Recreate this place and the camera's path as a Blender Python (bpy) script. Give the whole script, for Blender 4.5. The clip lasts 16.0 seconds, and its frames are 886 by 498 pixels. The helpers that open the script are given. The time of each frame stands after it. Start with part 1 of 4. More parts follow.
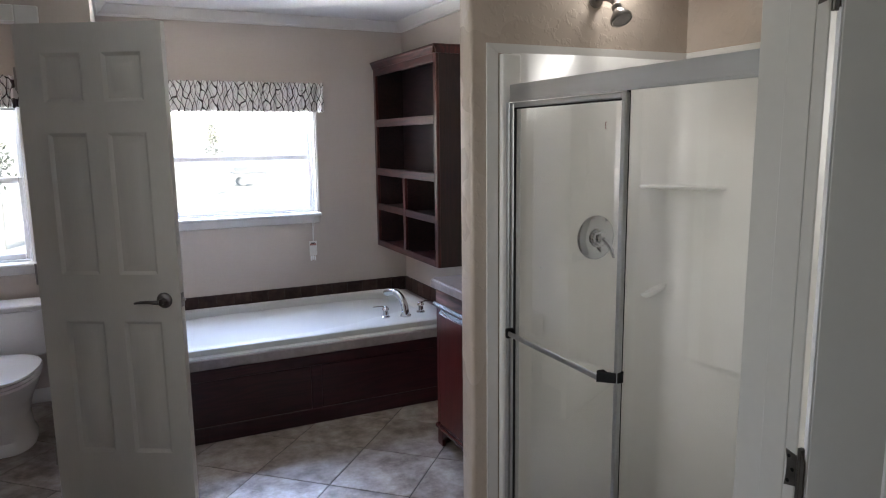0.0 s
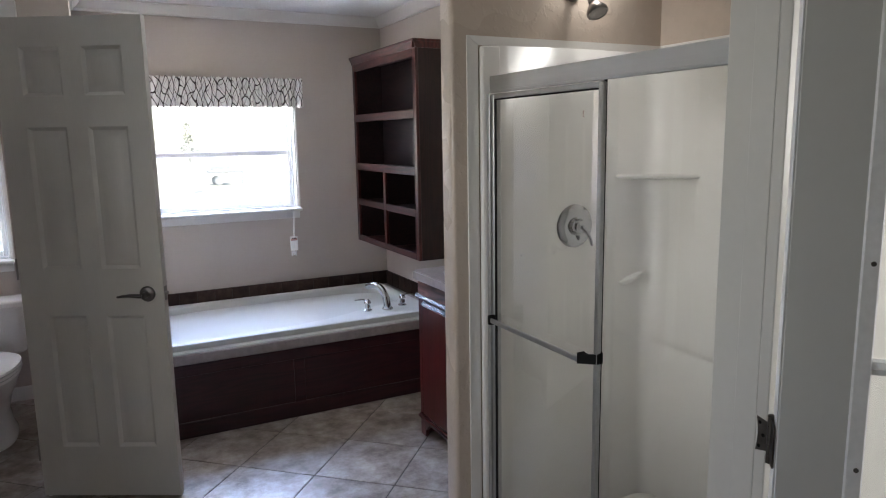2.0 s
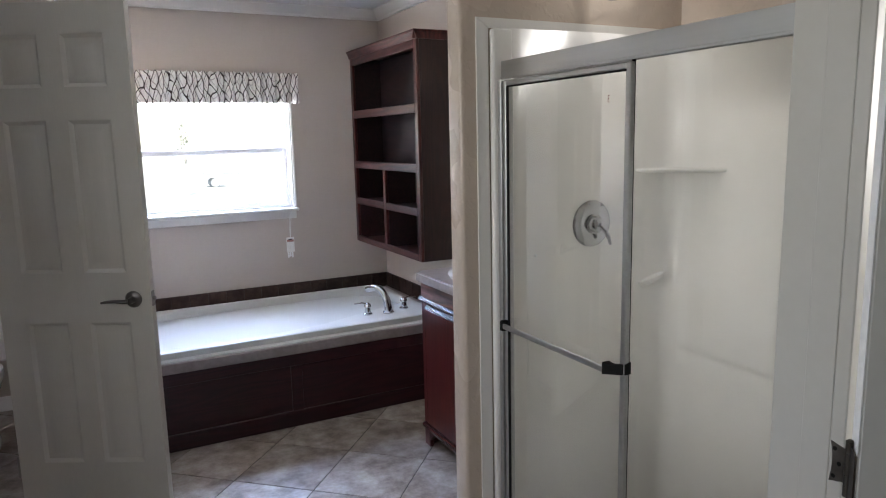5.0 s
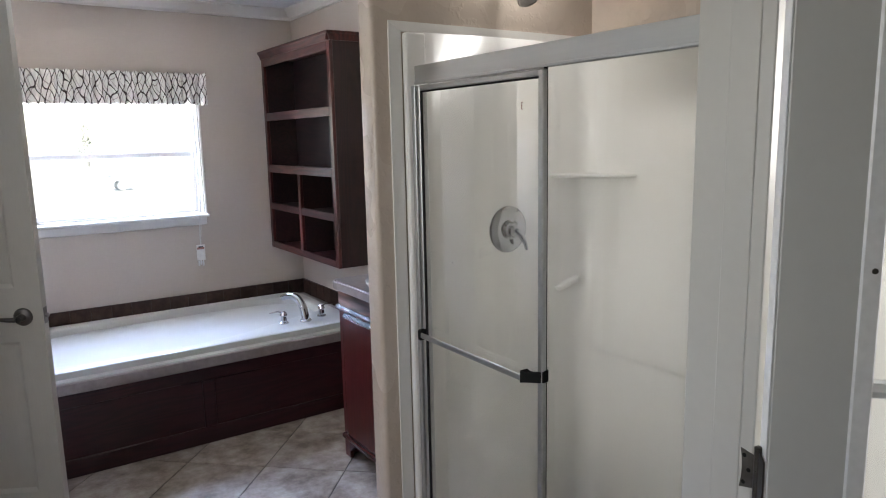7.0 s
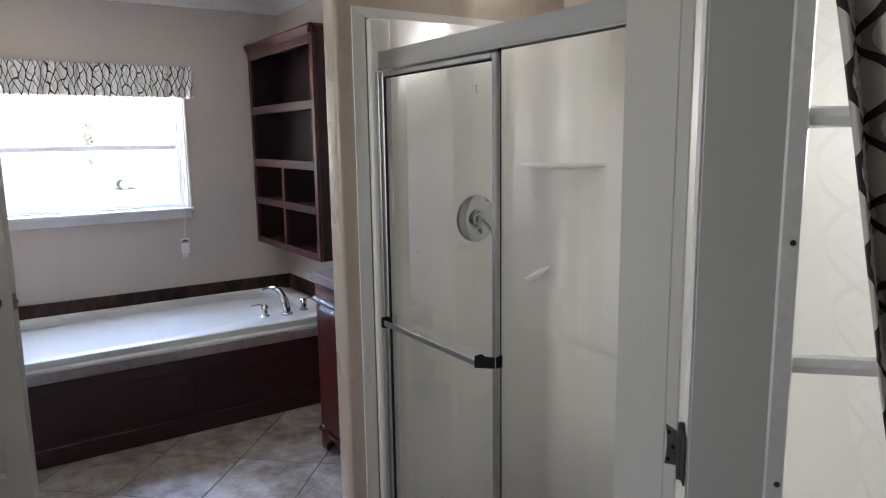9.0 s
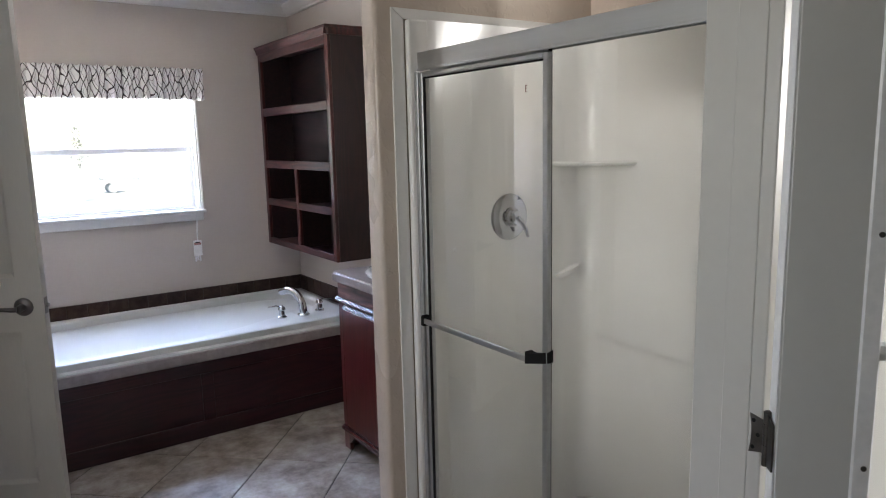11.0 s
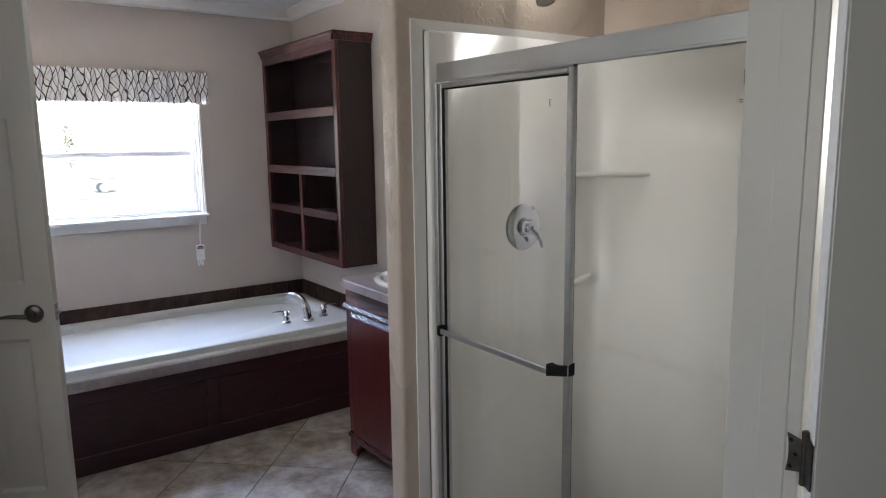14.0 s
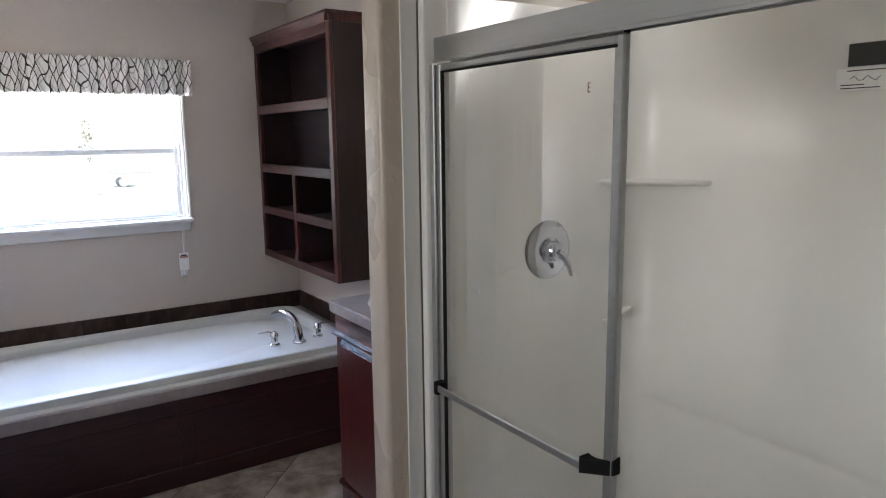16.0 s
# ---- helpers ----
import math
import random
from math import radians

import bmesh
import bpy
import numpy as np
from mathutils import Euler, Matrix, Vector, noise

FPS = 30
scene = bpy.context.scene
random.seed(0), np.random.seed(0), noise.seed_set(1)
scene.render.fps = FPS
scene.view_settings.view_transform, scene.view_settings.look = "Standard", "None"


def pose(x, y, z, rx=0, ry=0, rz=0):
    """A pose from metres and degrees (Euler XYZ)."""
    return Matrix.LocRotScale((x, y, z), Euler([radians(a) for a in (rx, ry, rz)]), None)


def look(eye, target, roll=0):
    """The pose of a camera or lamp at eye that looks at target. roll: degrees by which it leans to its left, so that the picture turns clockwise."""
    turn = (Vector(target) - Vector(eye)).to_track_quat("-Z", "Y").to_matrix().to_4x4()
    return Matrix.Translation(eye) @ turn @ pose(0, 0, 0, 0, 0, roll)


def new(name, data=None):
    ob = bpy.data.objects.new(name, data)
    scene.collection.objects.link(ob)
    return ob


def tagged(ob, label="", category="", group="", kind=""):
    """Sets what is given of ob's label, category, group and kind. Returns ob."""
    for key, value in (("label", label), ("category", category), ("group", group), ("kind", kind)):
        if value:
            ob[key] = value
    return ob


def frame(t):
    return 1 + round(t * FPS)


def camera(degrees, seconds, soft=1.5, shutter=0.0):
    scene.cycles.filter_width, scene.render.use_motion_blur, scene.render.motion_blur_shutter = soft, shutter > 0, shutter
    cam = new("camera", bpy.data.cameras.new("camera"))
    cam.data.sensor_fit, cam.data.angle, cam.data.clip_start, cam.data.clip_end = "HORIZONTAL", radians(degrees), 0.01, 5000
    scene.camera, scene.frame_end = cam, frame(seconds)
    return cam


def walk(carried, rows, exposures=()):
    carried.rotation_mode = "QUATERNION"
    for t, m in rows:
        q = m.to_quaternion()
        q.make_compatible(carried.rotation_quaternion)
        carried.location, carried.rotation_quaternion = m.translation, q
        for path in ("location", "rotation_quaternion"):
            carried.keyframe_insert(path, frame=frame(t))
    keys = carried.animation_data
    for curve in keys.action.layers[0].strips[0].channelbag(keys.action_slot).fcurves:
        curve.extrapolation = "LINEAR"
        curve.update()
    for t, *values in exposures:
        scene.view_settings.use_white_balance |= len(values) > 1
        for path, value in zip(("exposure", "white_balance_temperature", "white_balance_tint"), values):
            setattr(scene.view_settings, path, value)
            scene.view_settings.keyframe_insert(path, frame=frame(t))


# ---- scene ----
cam = camera(65.9, 16.0, soft=1.1)
PATH = [
    (0, (-1.897, -4.691, 1.574), (-1.057, -2.905, 1.254), -0.7),
    (0.5, (-1.997, -4.67, 1.568), (-1.152, -2.886, 1.249), -0.7),
    (1, (-2.051, -4.695, 1.553), (-1.186, -2.92, 1.234), -0.9),
    (1.5, (-2.038, -4.72, 1.558), (-1.149, -2.957, 1.238), -1.0),
    (2, (-1.931, -4.728, 1.55), (-1.035, -2.97, 1.224), -1.0),
    (2.5, (-1.86, -4.726, 1.551), (-0.964, -2.968, 1.226), -0.9),
    (3, (-1.849, -4.665, 1.547), (-0.958, -2.905, 1.219), -0.8),
    (3.5, (-1.828, -4.647, 1.538), (-0.945, -2.883, 1.213), -0.9),
    (4, (-1.777, -4.632, 1.506), (-0.902, -2.863, 1.182), -0.8),
    (6.3, (-2.037, -4.483, 1.539), (-1.008, -2.798, 1.217), -1.5),
    (6.5, (-1.986, -4.501, 1.535), (-0.93, -2.833, 1.213), -1.3),
    (7, (-1.844, -4.523, 1.533), (-0.743, -2.886, 1.208), -1.2),
    (7.5, (-1.772, -4.538, 1.522), (-0.659, -2.908, 1.197), -1.0),
    (8, (-1.733, -4.554, 1.493), (-0.623, -2.921, 1.173), -0.9),
    (8.5, (-1.74, -4.594, 1.487), (-0.637, -2.956, 1.17), -0.9),
    (9, (-1.742, -4.59, 1.484), (-0.648, -2.945, 1.166), -0.8),
    (9.5, (-1.755, -4.567, 1.475), (-0.676, -2.913, 1.157), -0.8),
    (12, (-1.937, -4.515, 1.49), (-0.787, -2.909, 1.171), -1.4),
    (12.5, (-1.79, -4.568, 1.478), (-0.638, -2.965, 1.158), -1.2),
    (13, (-1.757, -4.588, 1.489), (-0.604, -2.985, 1.169), -0.9),
    (13.5, (-1.838, -4.528, 1.495), (-0.688, -2.923, 1.177), -0.6),
    (14, (-1.949, -4.475, 1.514), (-0.806, -2.864, 1.2), -0.8),
    (14.5, (-1.969, -4.438, 1.529), (-0.832, -2.823, 1.214), -0.8),
    (15, (-1.836, -4.375, 1.534), (-0.698, -2.763, 1.21), -1.2),
    (15.5, (-1.643, -4.281, 1.532), (-0.519, -2.66, 1.203), -1.0),
    (16, (-1.61, -4.088, 1.524), (-0.519, -2.445, 1.196), -0.7),
]
walk(cam, [(t, look(eye, target, roll)) for t, eye, target, roll in PATH],
     exposures=[(0, 1.95), (4, 1.97), (6.3, 2.36), (7.0, 2.26), (7.6, 2.06), (9.7, 1.98), (11.9, 2.18), (12.6, 2.1), (13.6, 2.0), (16, 1.96)])

# ---- world, sun, large lights ----
world = bpy.data.worlds.new("sky")
scene.world = world
world.use_nodes = True
wn = world.node_tree.nodes
wl = world.node_tree.links
sky = wn.new("ShaderNodeTexSky")
sky.sky_type, sky.sun_disc = "NISHITA", False
sky.sun_elevation, sky.sun_rotation = radians(62), radians(200)
wn["Background"].inputs["Strength"].default_value = 0.15
wl.new(sky.outputs["Color"], wn["Background"].inputs["Color"])

sun = new("sun", bpy.data.lights.new("sun", "SUN"))
sun.data.energy, sun.data.angle, sun.data.color = 3.0, radians(0.5), (1.0, 0.95, 0.88)
# the sun stands behind the house, so that no beam enters by the two bathroom windows
sun.matrix_basis = look((0, 0, 10), (1.2, 3.3, 3.4))


def area_light(name, eye, target, sx, sy, watts, colour):
    lamp = new(name, bpy.data.lights.new(name, "AREA"))
    lamp.data.shape, lamp.data.size, lamp.data.size_y = "RECTANGLE", sx, sy
    lamp.data.energy, lamp.data.color = watts, colour
    lamp.matrix_basis = look(eye, target)
    return lamp


SKY_BLUE = (0.50, 0.63, 1.0)
area_light("north_sky_light", (-0.95, 1.85, 3.35), (-0.95, 0.0, 1.45), 2.7, 2.8, 222, SKY_BLUE)
area_light("north_ground_light", (-0.95, 1.5, 0.10), (-0.95, 0.0, 1.45), 2.7, 1.2, 140, (0.97, 0.97, 0.95))
# added fill through an unseen opening, for the left leaf and cream wall
east = area_light("bedroom_east_fill", (2.75, -5.3, 1.9), (-1.6, -4.15, 1.2), 1.4, 1.0, 9.5, (1.0, 0.975, 0.94))
east.data.spread = radians(80)
# added fill from the west for shower and vanity; no window known there
west = area_light("bath_west_fill", (-3.16, -3.40, 1.60), (-0.4, -2.95, 1.0), 0.62, 0.74, 1.2, (1.0, 0.965, 0.92))
west.data.spread = radians(95)
area_light("shower_wall_light", (-0.31, -2.748, 2.180), (-0.32, -2.695, 2.120), 0.09, 0.06, 0.42, (1.0, 0.98, 0.95))


# ---- materials ----
def shade(name, colour, rough=0.5, metal=0.0, vary=0.12, scale=3.0, grain=60.0, grain_amount=0.05,
          bump=0.0, bump_scale=80.0, bump_dist=0.002, stretch=(1, 1, 1), coat=0.0, rough_vary=0.06, spec=0.5):
    """A surface with two scales of variation in colour and roughness, and a fine relief."""
    m = bpy.data.materials.new(name)
    m.use_nodes = True
    n, l = m.node_tree.nodes, m.node_tree.links
    b = n["Principled BSDF"]
    b.inputs["Metallic"].default_value = metal
    b.inputs["Coat Weight"].default_value = coat
    b.inputs["Coat Roughness"].default_value = 0.12
    b.inputs["Specular IOR Level"].default_value = spec
    tc = n.new("ShaderNodeTexCoord")
    mp = n.new("ShaderNodeMapping")
    mp.inputs["Scale"].default_value = stretch
    l.new(tc.outputs["Object"], mp.inputs["Vector"])

    def noise_of(s, detail):
        t = n.new("ShaderNodeTexNoise")
        t.inputs["Scale"].default_value, t.inputs["Detail"].default_value = s, detail
        l.new(mp.outputs["Vector"], t.inputs["Vector"])
        return t

    big, small = noise_of(scale, 3), noise_of(grain, 4)
    ramp = n.new("ShaderNodeMapRange")
    ramp.inputs["From Min"].default_value, ramp.inputs["From Max"].default_value = 0.3, 0.7
    ramp.inputs["To Min"].default_value, ramp.inputs["To Max"].default_value = 1 - vary, 1 + vary * 0.5
    l.new(big.outputs["Fac"], ramp.inputs["Value"])
    ramp2 = n.new("ShaderNodeMapRange")
    ramp2.inputs["From Min"].default_value, ramp2.inputs["From Max"].default_value = 0.3, 0.7
    ramp2.inputs["To Min"].default_value, ramp2.inputs["To Max"].default_value = 1 - grain_amount, 1 + grain_amount
    l.new(small.outputs["Fac"], ramp2.inputs["Value"])
    both = n.new("ShaderNodeMath")
    both.operation = "MULTIPLY"
    l.new(ramp.outputs["Result"], both.inputs[0])
    l.new(ramp2.outputs["Result"], both.inputs[1])
    mul = n.new("ShaderNodeVectorMath")
    mul.operation = "SCALE"
    mul.inputs[0].default_value = colour
    l.new(both.outputs["Value"], mul.inputs["Scale"])
    l.new(mul.outputs["Vector"], b.inputs["Base Color"])
    rr = n.new("ShaderNodeMapRange")
    rr.inputs["To Min"].default_value, rr.inputs["To Max"].default_value = max(0.02, rough - rough_vary), rough + rough_vary
    l.new(big.outputs["Fac"], rr.inputs["Value"])
    l.new(rr.outputs["Result"], b.inputs["Roughness"])
    if bump:
        t = noise_of(bump_scale, 5)
        bp = n.new("ShaderNodeBump")
        bp.inputs["Strength"].default_value, bp.inputs["Distance"].default_value = bump, bump_dist
        l.new(t.outputs["Fac"], bp.inputs["Height"])
        l.new(bp.outputs["Normal"], b.inputs["Normal"])
    return m


def knockdown(name, colour):
    """Painted wall with a flattened spatter texture."""
    m = shade(name, colour, 0.27, vary=0.05, scale=1.6, grain=25, grain_amount=0.02)
    n, l = m.node_tree.nodes, m.node_tree.links
    tc = n.new("ShaderNodeTexCoord")
    t = n.new("ShaderNodeTexNoise")
    t.inputs["Scale"].default_value, t.inputs["Detail"].default_value, t.inputs["Distortion"].default_value = 36, 2, 0.25
    l.new(tc.outputs["Object"], t.inputs["Vector"])
    r = n.new("ShaderNodeMapRange")
    r.interpolation_type = "SMOOTHSTEP"
    r.inputs["From Min"].default_value, r.inputs["From Max"].default_value = 0.52, 0.66
    l.new(t.outputs["Fac"], r.inputs["Value"])
    bp = n.new("ShaderNodeBump")
    bp.inputs["Strength"].default_value, bp.inputs["Distance"].default_value = 0.32, 0.0022
    l.new(r.outputs["Result"], bp.inputs["Height"])
    l.new(bp.outputs["Normal"], n["Principled BSDF"].inputs["Normal"])
    return m


def wood(name, dark, light, axis=2, rough=0.32):
    """Stained oak: long cathedral grain along one axis."""
    m = bpy.data.materials.new(name)
    m.use_nodes = True
    n, l = m.node_tree.nodes, m.node_tree.links
    b = n["Principled BSDF"]
    tc = n.new("ShaderNodeTexCoord")
    mp = n.new("ShaderNodeMapping")
    s = [9.0, 9.0, 9.0]
    s[axis] = 1.1
    mp.inputs["Scale"].default_value = s
    l.new(tc.outputs["Object"], mp.inputs["Vector"])
    soft = n.new("ShaderNodeTexNoise")
    soft.inputs["Scale"].default_value, soft.inputs["Detail"].default_value = 0.7, 2
    l.new(mp.outputs["Vector"], soft.inputs["Vector"])
    rings = n.new("ShaderNodeMath")
    rings.operation = "MULTIPLY"
    rings.inputs[1].default_value = 26.0
    l.new(soft.outputs["Fac"], rings.inputs[0])
    saw = n.new("ShaderNodeMath")
    saw.operation = "PINGPONG"
    saw.inputs[1].default_value = 1.0
    l.new(rings.outputs["Value"], saw.inputs[0])
    fine = n.new("ShaderNodeTexNoise")
    fine.inputs["Scale"].default_value, fine.inputs["Detail"].default_value = 14, 4
    l.new(mp.outputs["Vector"], fine.inputs["Vector"])
    add = n.new("ShaderNodeMath")
    add.operation = "MULTIPLY"
    l.new(saw.outputs["Value"], add.inputs[0])
    l.new(fine.outputs["Fac"], add.inputs[1])
    mix = n.new("ShaderNodeMix")
    mix.data_type = "RGBA"
    mix.inputs["A"].default_value, mix.inputs["B"].default_value = (*dark, 1), (*light, 1)
    l.new(add.outputs["Value"], mix.inputs["Factor"])
    l.new(mix.outputs["Result"], b.inputs["Base Color"])
    b.inputs["Roughness"].default_value = rough
    b.inputs["Coat Weight"].default_value, b.inputs["Coat Roughness"].default_value = 0.12, 0.25
    bp = n.new("ShaderNodeBump")
    bp.inputs["Strength"].default_value, bp.inputs["Distance"].default_value = 0.25, 0.0008
    l.new(add.outputs["Value"], bp.inputs["Height"])
    l.new(bp.outputs["Normal"], b.inputs["Normal"])
    return m


def stone_tile(name, a, b_, c, rough, random_share=0.25, spec=0.5, size=6.5):
    """Mottled slate-look ceramic; each tile differs a little."""
    m = bpy.data.materials.new(name)
    m.use_nodes = True
    n, l = m.node_tree.nodes, m.node_tree.links
    b = n["Principled BSDF"]
    geo = n.new("ShaderNodeNewGeometry")
    info = n.new("ShaderNodeObjectInfo")
    off = n.new("ShaderNodeVectorMath")
    off.operation = "SCALE"
    off.inputs[0].default_value = (7.0, 3.0, 5.0)
    l.new(info.outputs["Random"], off.inputs["Scale"])
    plus = n.new("ShaderNodeVectorMath")
    l.new(geo.outputs["Position"], plus.inputs[0])
    l.new(off.outputs["Vector"], plus.inputs[1])
    t = n.new("ShaderNodeTexNoise")
    t.inputs["Scale"].default_value, t.inputs["Detail"].default_value, t.inputs["Roughness"].default_value = size, 7, 0.66
    l.new(plus.outputs["Vector"], t.inputs["Vector"])
    r = n.new("ShaderNodeValToRGB")
    r.color_ramp.elements[0].position, r.color_ramp.elements[1].position = 0.34, 0.68
    r.color_ramp.elements[0].color, r.color_ramp.elements[1].color = (*a, 1), (*c, 1)
    e = r.color_ramp.elements.new(0.5)
    e.color = (*b_, 1)
    l.new(t.outputs["Fac"], r.inputs["Fac"])
    k = n.new("ShaderNodeMapRange")
    k.inputs["To Min"].default_value, k.inputs["To Max"].default_value = 1 - random_share, 1 + random_share
    l.new(info.outputs["Random"], k.inputs["Value"])
    mul = n.new("ShaderNodeVectorMath")
    mul.operation = "SCALE"
    l.new(r.outputs["Color"], mul.inputs[0])
    l.new(k.outputs["Result"], mul.inputs["Scale"])
    l.new(mul.outputs["Vector"], b.inputs["Base Color"])
    b.inputs["Specular IOR Level"].default_value = spec
    rr = n.new("ShaderNodeMapRange")
    rr.inputs["To Min"].default_value, rr.inputs["To Max"].default_value = rough - 0.1, rough + 0.12
    l.new(t.outputs["Fac"], rr.inputs["Value"])
    l.new(rr.outputs["Result"], b.inputs["Roughness"])
    bp = n.new("ShaderNodeBump")
    bp.inputs["Strength"].default_value, bp.inputs["Distance"].default_value = 0.3, 0.002
    l.new(t.outputs["Fac"], bp.inputs["Height"])
    l.new(bp.outputs["Normal"], b.inputs["Normal"])
    return m


def trellis_cloth(name):
    """Off-white cotton printed with dark brown ogee lines over fainter grey ones."""
    m = bpy.data.materials.new(name)
    m.use_nodes = True
    n, l = m.node_tree.nodes, m.node_tree.links
    b = n["Principled BSDF"]
    uv = n.new("ShaderNodeUVMap")
    sep = n.new("ShaderNodeSeparateXYZ")
    l.new(uv.outputs["UV"], sep.inputs["Vector"])

    def op(kind, a, b_=None, c=None):
        q = n.new("ShaderNodeMath")
        q.operation = kind
        for i, v in enumerate((a, b_, c)):
            if v is None:
                continue
            if isinstance(v, (int, float)):
                q.inputs[i].default_value = v
            else:
                l.new(v, q.inputs[i])
        return q.outputs["Value"]

    def lattice(period_u, period_v, shift_u, shift_v, width):
        u = op("ADD", op("DIVIDE", sep.outputs["X"], period_u), shift_u)
        s = op("MULTIPLY", op("SINE", op("MULTIPLY", op("ADD", op("DIVIDE", sep.outputs["Y"], period_v), shift_v), 2 * math.pi)), 0.5)
        lines = []
        for sign in (1, -1):
            w = op("FRACT", op("ADD", op("ADD", u, 50.0), op("MULTIPLY", s, sign)))
            lines.append(op("LESS_THAN", op("ABSOLUTE", op("SUBTRACT", w, 0.5)), width))
        return op("MAXIMUM", lines[0], lines[1])

    dark = lattice(0.13, 0.22, 0.0, 0.0, 0.07)
    grey = lattice(0.13, 0.22, 0.25, 0.25, 0.045)
    weave = n.new("ShaderNodeTexNoise")
    weave.inputs["Scale"].default_value = 420
    l.new(uv.outputs["UV"], weave.inputs["Vector"])
    m1 = n.new("ShaderNodeMix")
    m1.data_type = "RGBA"
    m1.inputs["A"].default_value, m1.inputs["B"].default_value = (0.80, 0.775, 0.745, 1), (0.42, 0.38, 0.365, 1)
    l.new(grey, m1.inputs["Factor"])
    m2 = n.new("ShaderNodeMix")
    m2.data_type = "RGBA"
    m2.inputs["B"].default_value = (0.028, 0.014, 0.013, 1)
    l.new(m1.outputs["Result"], m2.inputs["A"])
    l.new(dark, m2.inputs["Factor"])
    l.new(m2.outputs["Result"], b.inputs["Base Color"])
    b.inputs["Roughness"].default_value = 0.85
    b.inputs["Sheen Weight"].default_value = 0.2
    bp = n.new("ShaderNodeBump")
    bp.inputs["Strength"].default_value, bp.inputs["Distance"].default_value = 0.2, 0.0006
    l.new(weave.outputs["Fac"], bp.inputs["Height"])
    l.new(bp.outputs["Normal"], b.inputs["Normal"])
    return m


def clear_glass(name, tint=(1, 1, 1), rough=0.0, ior=1.45):
    m = bpy.data.materials.new(name)
    m.use_nodes = True
    b = m.node_tree.nodes["Principled BSDF"]
    b.inputs["Base Color"].default_value = (*tint, 1)
    b.inputs["Transmission Weight"].default_value = 1.0
    b.inputs["Roughness"].default_value, b.inputs["IOR"].default_value = rough, ior
    return m


WALL = shade("taupe_wall_paint", (0.51, 0.448, 0.397), 0.55, vary=0.04, scale=1.2, grain_amount=0.015, bump=0.12, bump_scale=18, bump_dist=0.002)
TEXTURED = knockdown("textured_tan_wall_paint", (0.52, 0.44, 0.37))
BEDROOM_WALL = shade("cream_wall_paint", (0.84, 0.825, 0.77), 0.6, vary=0.015, grain_amount=0.008)
CEILING = shade("white_ceiling_paint", (0.78, 0.78, 0.78), 0.8, bump=0.3, bump_scale=120, vary=0.03)
TRIM = shade("white_trim_paint", (0.74, 0.725, 0.695), 0.35, vary=0.015, grain_amount=0.01, bump=0.03, bump_scale=40, bump_dist=0.001)
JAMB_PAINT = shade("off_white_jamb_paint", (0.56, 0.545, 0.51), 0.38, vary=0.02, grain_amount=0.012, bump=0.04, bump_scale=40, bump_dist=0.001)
DOOR_PAINT = shade("white_door_paint", (0.61, 0.59, 0.545), 0.42, vary=0.03, grain_amount=0.02, bump=0.12, bump_scale=55, stretch=(4, 4, 0.35), bump_dist=0.0005)
FRENCH_PAINT = shade("white_fibreglass_door", (0.60, 0.605, 0.59), 0.42, vary=0.015, grain_amount=0.008, bump=0.03, bump_scale=30)
VINYL = shade("white_vinyl", (0.82, 0.83, 0.84), 0.3, vary=0.03)
CHERRY = wood("dark_cherry_wood", (0.030, 0.006, 0.006), (0.15, 0.030, 0.024), 2, 0.32)
GRAIN = wood("cherry_drawer_grain", (0.014, 0.004, 0.005), (0.46, 0.20, 0.18), 1, 0.36)
CHERRY_H = wood("dark_cherry_wood_level", (0.024, 0.006, 0.006), (0.105, 0.027, 0.023), 1, 0.38)
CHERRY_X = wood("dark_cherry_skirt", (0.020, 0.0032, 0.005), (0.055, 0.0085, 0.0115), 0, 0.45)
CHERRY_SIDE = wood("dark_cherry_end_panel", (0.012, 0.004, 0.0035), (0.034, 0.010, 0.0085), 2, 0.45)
CHERRY_DOOR = wood("dark_red_cherry_door", (0.050, 0.007, 0.0065), (0.105, 0.016, 0.012), 2, 0.34)
# cherry darkened: shade inside the compartments is put into the colour
CHERRY_SHADED = wood("cherry_shaded_cabinet_inside", (0.010, 0.004, 0.004), (0.035, 0.011, 0.010), 1, 0.5)
LACQUER = wood("lacquered_cherry_edge", (0.030, 0.006, 0.006), (0.13, 0.030, 0.024), 1, 0.2)
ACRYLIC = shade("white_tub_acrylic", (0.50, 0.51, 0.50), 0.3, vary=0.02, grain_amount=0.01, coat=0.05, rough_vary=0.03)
SURROUND = shade("white_shower_fibreglass", (0.78, 0.765, 0.735), 0.33, vary=0.03, grain_amount=0.01, coat=0.04, bump=0.04, bump_scale=9, bump_dist=0.004)
PORCELAIN = shade("white_porcelain", (0.80, 0.79, 0.77), 0.1, vary=0.02, grain_amount=0.01, coat=0.3, rough_vary=0.03)
LAMINATE = shade("grey_stone_laminate", (0.29, 0.255, 0.25), 0.33, vary=0.16, scale=14, grain=45, grain_amount=0.08)
FLOOR_TILE = stone_tile("brown_grey_floor_tile", (0.115, 0.088, 0.068), (0.25, 0.21, 0.178), (0.40, 0.36, 0.325), 0.37, 0.07, 0.5, 9.0)
GROUT = shade("dark_grout", (0.045, 0.040, 0.037), 0.9, vary=0.2, bump=0.3, bump_scale=200)
DARK_TILE = stone_tile("dark_brown_wall_tile", (0.032, 0.018, 0.015), (0.050, 0.030, 0.025), (0.075, 0.048, 0.040), 0.5, 0.18, 0.22, 14)
TILE_JOINT = shade("brown_joint", (0.045, 0.036, 0.032), 0.8)
